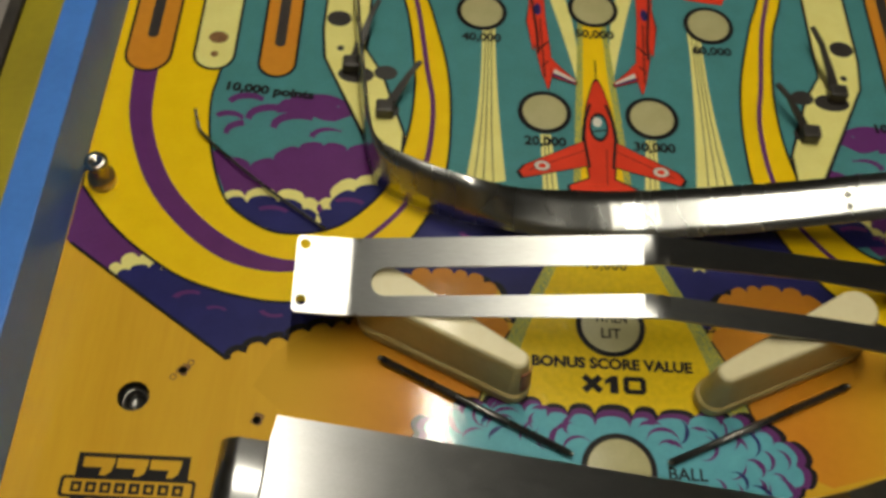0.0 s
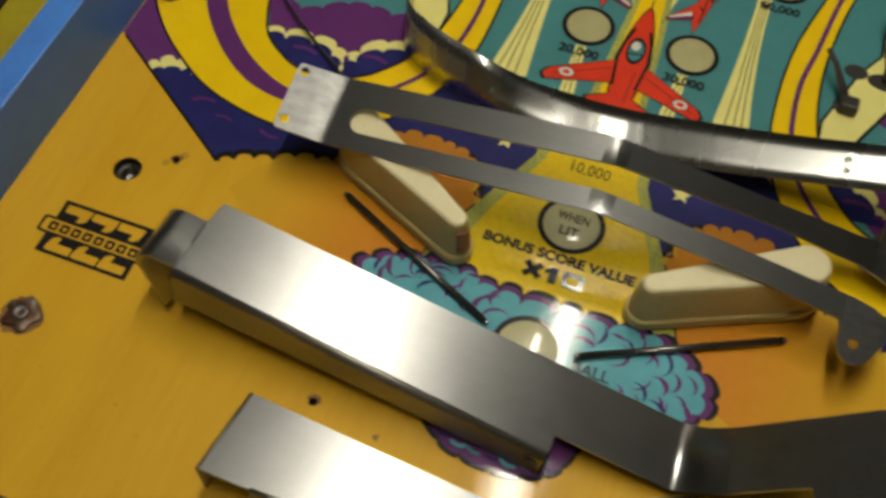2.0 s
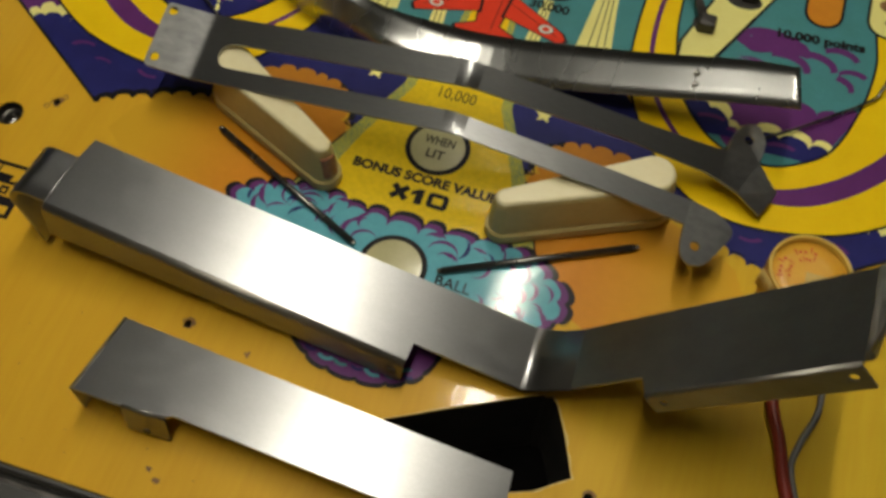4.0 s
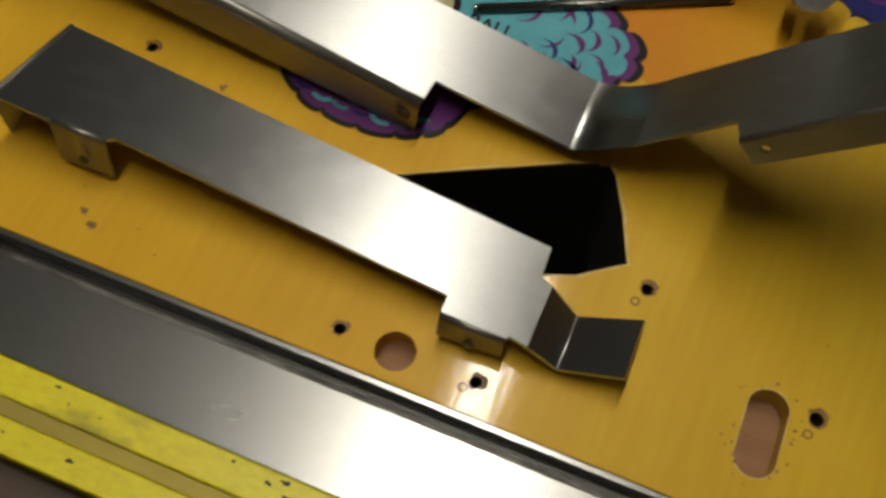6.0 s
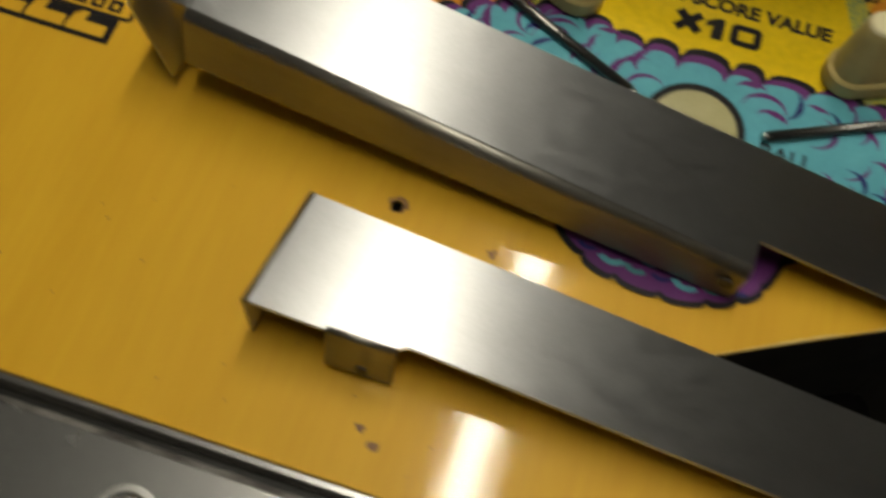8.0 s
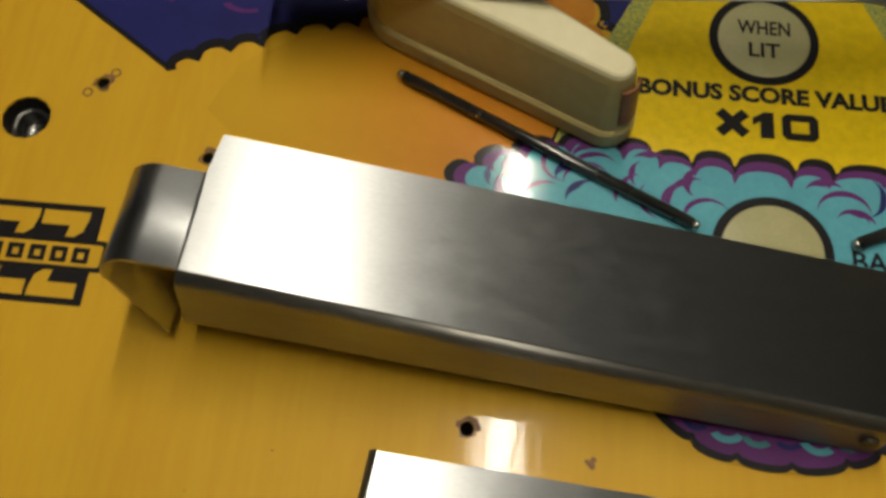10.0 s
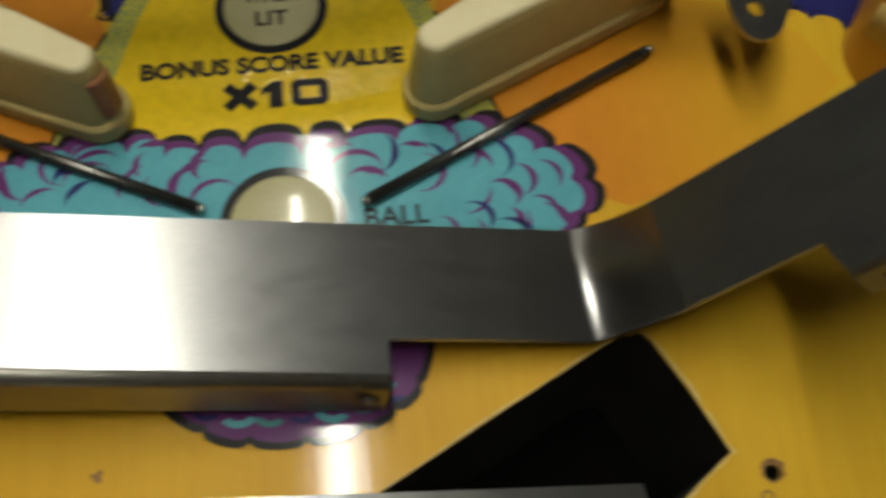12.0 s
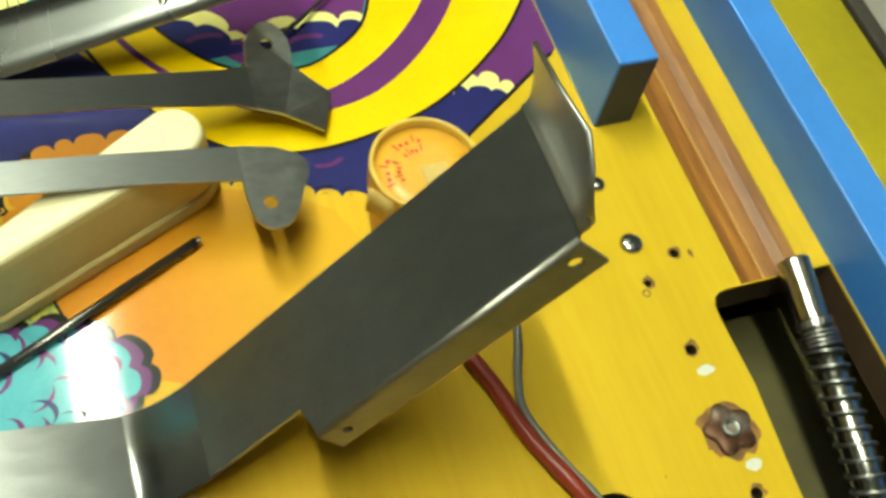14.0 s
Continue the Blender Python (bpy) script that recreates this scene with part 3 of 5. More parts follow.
    # slots and recesses are flat dark shapes, not cut into the board
    for x, y, w, mat in ((-197.5, 124, 9.2, ORANGE), (-169, 126, 8.2, CREAM), (-141, 123, 7.4, ORANGE)):
        printed("lane_guide_black_edge", [mirror(capsule(x, y, w + 1.3, 300))], 6.5, BLACK, playfield)
        printed("lane_guide_patch", [mirror(capsule(x, y, w, 299))], 7, mat, playfield)
        if mat is ORANGE:
            printed("rollover_slot", [mirror(capsule(x, y + 12, 2.4, 220))], 7.5, BLACK_PLASTIC, playfield)
        else:
            printed("screw_recess", [mirror(circle(x + 0.5, y + 10, 4.4, 20, 0.8))], 7.5, STAIN, playfield)
            printed("screw_recess", [mirror(circle(x, y, 1.7, 12))], 7.5, STAIN, playfield)
    # kicker triangle: cream patch with black edge
    kick = [(-121, 300), (-122, 145), (-120, 128), (-90, 65), (-86, 63), (-84.5, 68), (-84, 88), (-95, 120), (-103, 134), (-102, 300)]
    printed("kicker_black_edge", [mirror([(x + (-1.3 if i < 5 else 1.3), y - (1.5 if i in (3, 4) else 0)) for i, (x, y) in enumerate(kick)])], 7, BLACK, playfield)
    printed("cream_kicker_patch", [mirror(kick)], 7.5, CREAM, playfield)
    # kicker openings are flat black discs standing for the dark inside
    for x, y, rx, sq in ((-116, 152, 5.6, 0.85), (-106, 119, 8.0, 0.6), (-93, 121, 5.2, 0.8), (-91, 100, 5.0, 0.9), (-114, 134, 1.6, 1)):
        printed("black_hole_disc", [mirror(circle(x, y, rx, 20, sq))], 8, BLACK_PLASTIC, playfield)

# central sky
SKY = spline([(-96, 320), (-84, 200), (-74, 161), (-66, 127), (-63.5, 95), (-66, 62), (-72, 50)], 6)
printed("teal_sky", [SKY + [(-60, 58), (60, 58)] + flip(SKY)[::-1]], 1, TEAL, playfield)
for s in (-1, 1):
    streak = spline([(s * 44.5, 158), (s * 44.5, 140), (s * 43, 105), (s * 40, 66)], 6) + spline([(s * 57, 62), (s * 53, 95), (s * 51, 125), (s * 50.5, 158)], 6)
    printed("cream_streak", [streak], 2, CREAM, playfield)
    for f in (0.3, 0.55, 0.78):
        line = [(s * (44.5 + 6 * f), 156), (s * (44.3 + 6.5 * f), 125), (s * (43 + 10 * f), 92), (s * (40 + 17 * f), 64)]
        outline("streak_line", spline(line, 5), 0.45, 2.6, playfield)
    printed("cream_streak", [[(s * 20.5, 92), (s * 25, 92), (s * 24.5, 62), (s * 18, 62)]], 2, CREAM, playfield)
    for f in (0.35, 0.7):
        outline("streak_line", [(s * (20.5 + 4.5 * f), 92), (s * (18 + 6.5 * f), 62)], 0.4, 2.6, playfield)
    printed("cream_streak", [spline([(s * 26, 200), (s * 17, 165), (s * 9, 128), (s * 6, 108)], 5) + [(s * 4, 108), (s * 6, 130), (s * 9, 160), (s * 17, 200)]], 2.4, CREAM, playfield)
printed("yellow_trail", [[(-6, 166), (6, 166), (9, 124), (11, 96), (13, 62), (-12, 62), (-10, 96), (-8.5, 122)]], 2.8, SPECKLE, playfield)
printed("yellow_trail", [[(-4, 166), (4, 166), (6, 124), (8, 96), (10, 62), (-9, 62), (-7, 96), (-5.5, 122)]], 3, YELLOW, playfield)


def printed_plane(x, y, size, turn, layer):
    """A red printed jet seen from above; size is half the wing span."""
    c, s = math.cos(radians(turn)), math.sin(radians(turn))

    def put(pts):
        return [(x + size * (c * px - s * py), y + size * (s * px + c * py)) for px, py in pts]

    body = spline([(0, 1.38), (0.13, 1.0), (0.19, 0.5), (0.17, 0.0), (0.12, -0.4), (0, -0.5), (-0.12, -0.4), (-0.17, 0.0), (-0.19, 0.5), (-0.13, 1.0)], 4, True)
    wing = [(0.1, 0.42), (0.95, -0.06), (1.02, -0.16), (0.97, -0.25), (0.1, 0.0)]
    tail = [(0.08, -0.18), (0.40, -0.34), (0.38, -0.46), (0.05, -0.42)]
    fat = 0.045

    def grow(pts):
        m = Vector((sum(p[0] for p in pts) / len(pts), sum(p[1] for p in pts) / len(pts)))
        return [tuple(Vector(p[:2]) + (Vector(p[:2]) - m).normalized() * fat) for p in pts]

    for k, shape in enumerate((wing, flip(wing), tail, flip(tail), body)):
        shape = [tuple(p[:2]) for p in shape]
        printed("plane_black_edge", [put(grow(shape))], layer + 0.1 * k, BLACK, playfield)
        printed("red_plane_shape", [put(shape)], layer + 0.6 + 0.1 * k, RED, playfield)
    for sx in (-0.74, 0.74):
        for k, (r, mat) in enumerate(((0.105, BLACK), (0.095, WHITE), (0.05, RED))):
            printed("wing_roundel", [put(circle(sx, -0.06, r, 16, 0.75))], layer + 1.6 + 0.3 * k, mat, playfield)
    printed("plane_canopy", [put(circle(0, 0.60, 0.125, 18, 1.9))], layer + 1.7, BLACK, playfield)
    printed("plane_canopy", [put(circle(0, 0.60, 0.095, 18, 1.9))], layer + 2.0, TEAL, playfield)
    printed("plane_canopy", [put(circle(-0.02, 0.68, 0.06, 14, 1.3))], layer + 2.3, WHITE, playfield)
    outline("plane_line", put([(0.06, -0.3), (0.08, 0.25)]), 0.35, layer + 1.8, playfield)
    outline("plane_line", put([(0, 1.36), (0, 1.75)]), 0.6, layer, playfield)
    for way_x in (-1, 1):
        outline("plane_line", put([(way_x * 0.10, 0.98), (way_x * 0.17, 0.72), (way_x * 0.20, 0.42), (way_x * 0.15, -0.05)]), 1.3, layer + 1.75, playfield)
        outline("plane_line", put([(way_x * 0.2, 0.22), (way_x * 0.9, -0.14)]), 0.3, layer + 1.75, playfield)
    outline("plane_line", put([(-0.09, 0.52), (0.09, 0.56)]), 0.8, layer + 2.5, playfield)


printed_plane(0.5, 77, 34, 0, 4.5)


def side_plane(s):
    """The banking jet beside the centre trail, seen from its flank."""
    body = [(-31, 200), (-28.5, 165), (-26, 140), (-23.5, 126), (-21, 117), (-19.5, 124), (-19.5, 140), (-21.5, 160), (-22.5, 200)]
    fin = [(-20, 137), (-15, 130), (-8.5, 123), (-9, 121), (-19, 125)]
    wing = [(-28, 176), (-30, 158), (-27.5, 140), (-25, 150)]
    for k, (shape, mat) in enumerate(((wing, RED), (fin, RED), (body, RED))):
        shape = [(-s * x, y) for x, y in shape]
        m = Vector((sum(p[0] for p in shape) / len(shape), sum(p[1] for p in shape) / len(shape)))
        printed("plane_black_edge", [[tuple(Vector(p) + (Vector(p) - m).normalized() * 1.0) for p in shape]], 4.5 + 0.1 * k, BLACK, playfield)
        printed("red_plane_shape", [shape], 5.2 + 0.1 * k, mat, playfield)
    printed("fin_white_stripe", [[(-s * x, y) for x, y in ((-18, 129.5), (-9, 123.3), (-9, 122.4), (-18.5, 127))]], 6, WHITE, playfield)
    printed("fin_blue_stripe", [[(-s * x, y) for x, y in ((-18.6, 127), (-9, 122.2), (-9.2, 121.4), (-18.8, 125.4))]], 6.1, NAVY, playfield)
    printed("plane_canopy", [[(-s * x, y) for x, y in circle(-25, 166, 1.6, 16, 2.4)]], 6.2, NAVY, playfield)
    outline("plane_line", [(s * 24, 160), (s * 22.4, 124)], 0.7, 6.4, playfield)
    outline("plane_line", [(s * 28.5, 180), (s * 25.4, 150), (s * 25.0, 138)], 1.2, 6.5, playfield)
    outline("plane_line", [(s * 20.3, 146), (s * 24.5, 141)], 0.9, 6.6, playfield)
    outline("plane_line", [(s * 20.6, 134), (s * 23.8, 130)], 0.7, 6.7, playfield)


side_plane(-1)
side_plane(1)
for s in (-1, 1):
    printed("red_plane_shape", [[(s * 45, 178), (s * 63, 176), (s * 66, 184), (s * 58, 190), (s * 46, 190)]], 4.5, RED, playfield)

# central cone of light
CONE_L = [(-22.5, 46), (-23.5, 28), (-38, -3), (-44, -15), (-51, -38)]
cone = CONE_L + [(51, -38), (44, -15), (38, -3), (23.5, 28), (22.5, 46)]
printed("cone_speckled_edge", [cone], 4.4, SPECKLE, playfield, "speckled green and yellow print")
printed("yellow_cone", [[(-18, 46), (-19, 28), (-32, -3), (-36, -15), (-40, -38), (40, -38), (36, -15), (32, -3), (19, 28), (18, 46)]], 5, CONE_YELLOW, playfield)
for s in (-1, 1):
    patch = scallops([(s * 41, -8), (s * 46, 16), (s * 62, 20), (s * 78, 18), (s * 90, 8)], 9, 3, s, 6)
    printed("orange_patch", [patch + [(s * 92, -8), (s * 70, -18), (s * 54, -38), (s * 51, -33)]], 4.0, ORANGE, playfield, "orange print beside the cone")
    printed("orange_fade", [[(s * 46, -24), (s * 54, -50), (s * 76, -60), (s * 110, -50), (s * 132, -32), (s * 126, -18), (s * 112, -8.5), (s * 96, -4), (s * 60, -4)]], 0.6, FADE, playfield, "orange print fading into bare wood")
    outline("cone_line", [(s * 38.5, -4), (s * 44.5, -16), (s * 51.5, -38)], 0.8, 5.5, playfield)
    star = [(s * 37 + (4.2 if k % 2 == 0 else 2.0) * math.sin(k * math.pi / 5), 30 + (4.2 if k % 2 == 0 else 2.0) * math.cos(k * math.pi / 5)) for k in range(10)]
    printed("cream_star", [star], 5, CREAM, playfield)
lettering("printed_word", "10,000", -8, 8, 24.5, 31, 6, BLACK, playfield, 0.0)
lettering("printed_word", "BONUS SCORE VALUE", -30.5, 30, -18.2, -13.4, 6, BLACK, playfield, 0.05)
printed("printed_x", [band([(-11.2, -27.2), (-5.0, -21.2)], 1.3)], 6, BLACK, playfield)
printed("printed_x", [band([(-11.2, -21.2), (-5.0, -27.2)], 1.3)], 6.2, BLACK, playfield)
printed("printed_one", [[(-1.6, -27.8), (1.6, -27.8), (1.6, -20.6), (-0.6, -20.6), (-3.4, -22.4), (-3.4, -24.4), (-1.6, -23.4)]], 6, BLACK, playfield)
printed("printed_zero", [[(3.4, -26.6), (4.6, -27.8), (10.8, -27.8), (12, -26.6), (12, -21.8), (10.8, -20.6), (4.6, -20.6), (3.4, -21.8)],
                         [(5.6, -25.8), (9.8, -25.8), (9.8, -22.6), (5.6, -22.6)]], 6, BLACK, playfield)

# the low cloud with its scalloped black edge
ring = spline([(-73, -47), (-62, -38), (-46, -33.5), (-20, -36), (10, -36), (40, -36), (55, -38), (64, -46), (71, -57), (62, -63), (48, -70), (30, -83), (20, -91), (4, -95), (-12, -93), (-18, -89), (-40, -77), (-66, -60)], 4, True)
ring = [tuple(p) for p in ring]
middle = Vector((0, -60))


def puffy(shrink, depth):
    path = [tuple(Vector(p) + (middle - Vector(p)).normalized() * shrink) for p in ring]
    return scallops(path + [path[0]], 12.5 * (1 - shrink / 60), depth, 1, 31)[:-1]


printed("cloud_black_edge", [puffy(0, 3.8)], 5.8, BLACK, playfield)
printed("purple_cloud_rim", [puffy(2.2, 3.6)], 6.1, PURPLE, playfield)
printed("blue_cloud", [puffy(5.0, 3.6)], 6.4, CYAN, playfield)
# the smooth dark base of the cloud
BASE = [tuple(p) for p in spline([(-28, -86), (-27, -94), (-19, -101), (-5, -105.2), (11, -104.4), (22, -99.5), (28.5, -92), (29.5, -84)], 5)]
for k, (rise_by, mat) in enumerate(((0.0, BLACK), (1.5, PURPLE))):
    edge = [(x * (1 - 0.03 * rise_by), y + rise_by) for x, y in BASE]
    printed("cloud_base", [scallops(edge, 11, 1.5, -1, 3) + [(20, -80 + rise_by), (-16, -80 + rise_by)]], 6.6 + 0.4 * k, mat, playfield)
for k in range(13):
    x, y, r = -17 + 3.1 * k, -96.5 - 2.4 * math.sin(k * math.pi / 12) + (3.6 if k % 2 else 0), 3.2 + 0.5 * (k % 3)
    arc = [(x + r * math.cos(a), y + 0.85 * r * math.sin(a)) for a in (3.5 + 0.22 * m + 0.1 * (k % 4) for m in range(10))]
    arc += [(x + 0.6 * r * math.cos(a), y + 0.5 * r * math.sin(a)) for a in (3.6 + 0.2 * m + 0.1 * (k % 4) for m in range(9, -1, -1))]
    printed("cloud_swirl", [arc], 7.4 + 0.3 * (k % 2), (NAVY, TEAL, CYAN)[k % 3], playfield)
# puffs drawn as crescents that open towards the middle of the cloud
rnd = random.Random(17)
made = 0
for shrink, gap, big in ((7.5, 7.0, 5.4), (13.5, 7.6, 5.2), (19.5, 8.2, 5.0), (25.5, 9.0, 4.6)):
    path = [Vector(p) + (middle - Vector(p)).normalized() * shrink for p in ring]
    since = 0.0
    for p, q in zip(path, path[1:] + path[:1]):
        since += (q - p).length
        x, y = p.x + rnd.uniform(-1.2, 1.2), p.y + rnd.uniform(-1.0, 1.0)
        if since < gap or (Vector((x, y)) - Vector((0, -57))).length < 16 or y < -86:
            continue
        since = 0.0
        face = math.atan2(p.y - middle.y, p.x - middle.x) + rnd.uniform(-0.9, 0.9)
        r, half, thick = big * rnd.uniform(0.7, 1.2), rnd.uniform(0.9, 1.7), rnd.uniform(0.9, 2.3)
        turn = [face - half + 2 * half * k / 12 for k in range(13)]
        arc = [(x + r * math.cos(a), y + 0.9 * r * math.sin(a)) for a in turn]
        arc += [(x + (r - 0.12 - thick * math.sin(math.pi * k / 12) ** 1.4) * math.cos(turn[k]), y + 0.9 * (r - 0.12 - thick * math.sin(math.pi * k / 12) ** 1.4) * math.sin(turn[k])) for k in range(12, -1, -1)]
        printed("cloud_swirl", [arc], 6.9 + 0.3 * (made % 3), PURPLE if made % 7 else NAVY, playfield)
        made += 1
lettering("printed_word", "BALL", 17.5, 31.5, -60, -55.2, 8, BLACK, playfield, 0.02)

# lamp inserts, each a plastic disc in a printed ring
INSERTS = [(-23, 104, 9.6, "20,000"), (24, 104, 9.6, "30,000"), (-51, 162, 9.6, "40,000"), (1, 168, 9.6, "50,000"), (55, 162, 9.6, "60,000"),
           (0, 0.3, 11.2, ""), (0, -57, 11.4, "")]
for x, y, r, word in INSERTS:
    printed("insert_ring", [circle(x, y, r + 2.2, 40)], 8.6, BLACK, playfield)
    bm = turned([(r, 0.55), (r, 0.66), (r - 0.4, 0.71), (0.05, 0.73)], x, y, 40)
    part("insert", bm, LENS, playfield, "milky lamp insert", True)
    if word:
        lettering("printed_word", word, x - 9, x + 9, y - r - 9.8, y - r - 3.8, 8, BLACK, playfield, 0.035)
for word, w, y0 in (("WHEN", 6.4, 1.4), ("LIT", 3.8, -5.2)):
    lettering("printed_word", word, -w, w, y0, y0 + 4.2, 13.5, BLACK, playfield, 0.02)
lettering("printed_word", "10,000 points", -161, -123, 103, 109.5, 8, BLACK, playfield, 0.05, -4)
lettering("printed_word", "10,000 points", 123, 161, 103, 109.5, 8, BLACK, playfield, 0.05, 4)

# maker's mark, as plain printed bars
def mark_cut(x, y, side):
    return [(x + u, y + side * w) for u, w in ((0, 0), (10.6, 0), (10.6, -1.8), (9.8, -5.0), (8.0, -6.4), (6.0, -6.4), (6.6, -3.6), (0, -3.6))]


printed("mark_plate", [[(-188, -60), (-149.6, -60), (-149.6, -68.4), (-188, -68.4)]] + [mark_cut(-185.9 + 11.4 * k, -61.6, 1) for k in range(3)], 1, BLACK, playfield)
printed("mark_plate", [[(-188, -76.1), (-149.6, -76.1), (-149.6, -84.2), (-188, -84.2)]] + [[(2 * -168.8 - x, y) for x, y in mark_cut(-185.9 + 11.4 * k, -82.6, -1)] for k in range(3)], 1, BLACK, playfield)
printed("mark_frame", [[(-192.4, -69.3), (-191.4, -68.4), (-147.6, -68.4), (-146.6, -69.3), (-146.6, -75.2), (-147.6, -76.1), (-191.4, -76.1), (-192.4, -75.2)],
                       [(-191.2, -70.0), (-190.6, -69.5), (-148.4, -69.5), (-147.8, -70.0), (-147.8, -74.5), (-148.4, -75.0), (-190.6, -75.0), (-191.2, -74.5)]], 1.2, BLACK, playfield)
for k in range(8):
    x = -188.6 + 4.9 * k
    printed("mark_bar", [[(x, -74.2), (x + 3.7, -74.2), (x + 3.7, -70.4), (x, -70.4)], [(x + 1.2, -73.2), (x + 2.6, -73.2), (x + 2.6, -71.6), (x + 1.2, -71.6)]], 1.4, BLACK, playfield)

# stains round the screw holes, and small marks
rnd = random.Random(5)
for x, y, r in HOLES[1:] + [(-38.4, -108.2, 0), (-96, -37, 0.4), (-54, -158, 0), (-50, -161, 0.3)]:
    ragged = [(px + rnd.uniform(-0.35, 0.75), py + rnd.uniform(-0.35, 0.75)) for px, py in circle(x, y, r + 0.75 if r > 1 else 1.1, 14)]
    hole = [circle(x, y, r + 0.05, 14)] if r > 1 else []
    printed("hole_stain", [ragged] + hole, 0.5, STAIN, playfield, "dark worn stain round a screw hole")
for x, y in ((91, -125.5), (141, -143), (58.5, -164.5), (204.5, -65), (-155.5, -24), (-161, -30)):
    printed("ring_mark", [circle(x, y, 1.3, 14), circle(x, y, 0.8, 14)], 0.6, STAIN, playfield)
for k in range(46):
    a, d = rnd.uniform(0, 6.28), rnd.uniform(7, 13)
    x, y = 130.5 + 0.75 * d * math.cos(a), -147 + 1.25 * d * math.sin(a)
    if math.hypot((x - 130.5) / 5.9, (y + 147) / 12.5) > 1.02:
        printed("speck", [circle(x, y, rnd.uniform(0.15, 0.5), 6)], 0.6, STAIN, playfield)
for k in range(60):
    x, y, r = rnd.uniform(-200, 205), rnd.uniform(-165, -110), rnd.uniform(0.12, 0.32)
    if not (5 < x < 140 and y < -85) and not 155 < x < 185:
        printed("speck", [circle(x, y, r, 6)], 0.7, STAIN, playfield)
for x, y, w, h in ((211, -91, 2.6, 1.6), (212, -119, 2.4, 1.8), (223, -56, 0.6, 1.8)):
    printed("chipped_varnish", [[(px + rnd.uniform(-0.4, 0.4), py + rnd.uniform(-0.3, 0.3)) for px, py in circle(x, y, w, 12, h / w)]], 0.6, WHITE if w > 1 else STAIN, playfield)


def worn_edge(loop, low, high, label):
    """Pale chipped varnish along the edge of an opening."""
    pts = [Vector(p[:2]) for p in loop]
    m = sum(pts, Vector((0, 0))) / len(pts)
    fine = []
    for p, q in zip(pts, pts[1:] + pts[:1]):
        fine += [p.lerp(q, k / 5) for k in range(5)]
    grown_loop = [p + (p - m).normalized() * rnd.uniform(low, high) for p in fine]
    printed("chipped_edge", [[tuple(p) for p in grown_loop], [tuple(p + (p - m).normalized() * 0.06) for p in fine]], 0.4, BARE_WOOD, playfield, label)


worn_edge(WINDOW, 0.25, 1.1, "pale chipped edge of the drain opening")
worn_edge(SLOT, 0.2, 0.6, "pale chipped edge of the slot")


# ---- the cabinet round the playfield ----
def side_rail(name, x0, x1, z1, label, y0=-170, y1=320):
    ob = thing(name, label, "rail", kind="structure")
    part("painted_board", slab(x0, x1, y0, y1, -14, z1, 0.6), BLUE, ob)
    return ob


side_rail("rail_west", -225.5, -212.2, 33, "blue painted wooden side rail along the playfield")
side_rail("rail_east", 264.2, 278, 20, "blue painted wooden side rail beside the shooter lane")
divider = side_rail("lane_divider", 212, 225, 29.3, "blue painted wooden post dividing the shooter lane", -6.5)
# thin cap whose near-black blue puts the end's shade into colour
part("end_shade", slab(212.5, 224.5, -6.9, -6.52, 0.2, 28.8, 0.15), SHADED_END, divider, "post end darkened for shade")
for name, x0, x1, z1, mat, label in (("cabinet_side_west", -241.5, -225.7, 32, CABINET, "scratched olive yellow cabinet side"),
                                     ("cabinet_side_east", 278.2, 304, 19, CABINET, "scratched olive yellow cabinet side"),
                                     ("trim_west", -247, -241.7, 34, BLACK_TRIM, "dark brown edge trim on the cabinet"),
                                     ("trim_east", 304.2, 310, 21, BLACK_TRIM, "dark brown edge trim on the cabinet"),
                                     ("panel_west", -420, -247.2, 30, WHITE_WALL, "pale grey board beside the cabinet"),
                                     ("panel_east", 310.2, 480, 16, WHITE_WALL, "pale grey board beside the cabinet")):
    tagged(part(name, slab(x0, x1, -300, 320, -60, z1, 1.0), mat), label, "cabinet", kind="structure")
tagged(part("cabinet_bottom", slab(-212, 300, -330, 320, -70, -62), DARK_WOOD), "dark plywood bottom inside the cabinet", "cabinet", kind="structure")
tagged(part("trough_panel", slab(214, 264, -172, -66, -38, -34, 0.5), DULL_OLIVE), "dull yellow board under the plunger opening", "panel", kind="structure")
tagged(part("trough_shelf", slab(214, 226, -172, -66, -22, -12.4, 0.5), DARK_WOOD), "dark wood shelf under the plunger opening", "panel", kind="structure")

front = thing("front_rail", "worn bare steel front rail with a raised lip", "rail", kind="structure")
profile = [(-171.2, -6), (-171.2, 2.2), (-172.0, 3.0), (-173.2, 3.0), (-174.2, 2.4), (-174.8, 0.2), (-176.5, -0.4), (-201, -0.6), (-201, -4), (-176, -6)]
part("steel_plate", loft(bmesh.new(), [[(x, y, z) for y, z in profile] for x in (-213, 262)]), RAIL_STEEL, front, "scratched grey steel")
part("dirt_line", slab(-213, 262, -177.4, -174.9, -0.6, -0.22), GRIME, front, "black grime along the lip")
rnd = random.Random(9)
bolt = thing("hex_socket_bolt", "steel socket bolt in the front rail", "bolt")
part("bolt_head", turned([(5.6, -0.6), (5.6, 1.0), (4.8, 2.6), (3.4, 3.0), (2.9, 1.4), (0.1, 1.2)], -94, -192, 28), CHROME, bolt, "", True)
part("washer", turned([(7.2, -0.7), (7.2, 0.1), (5.7, 0.2)], -94, -192, 28), STEEL_WORN, bolt)
ledge = thing("front_ledge", "scuffed yellow painted front ledge with a worn groove", "ledge", kind="structure")
part("upper_step", slab(-213, 262, -210.2, -201.2, -30, -1.0, 0.5), LEDGE, ledge)
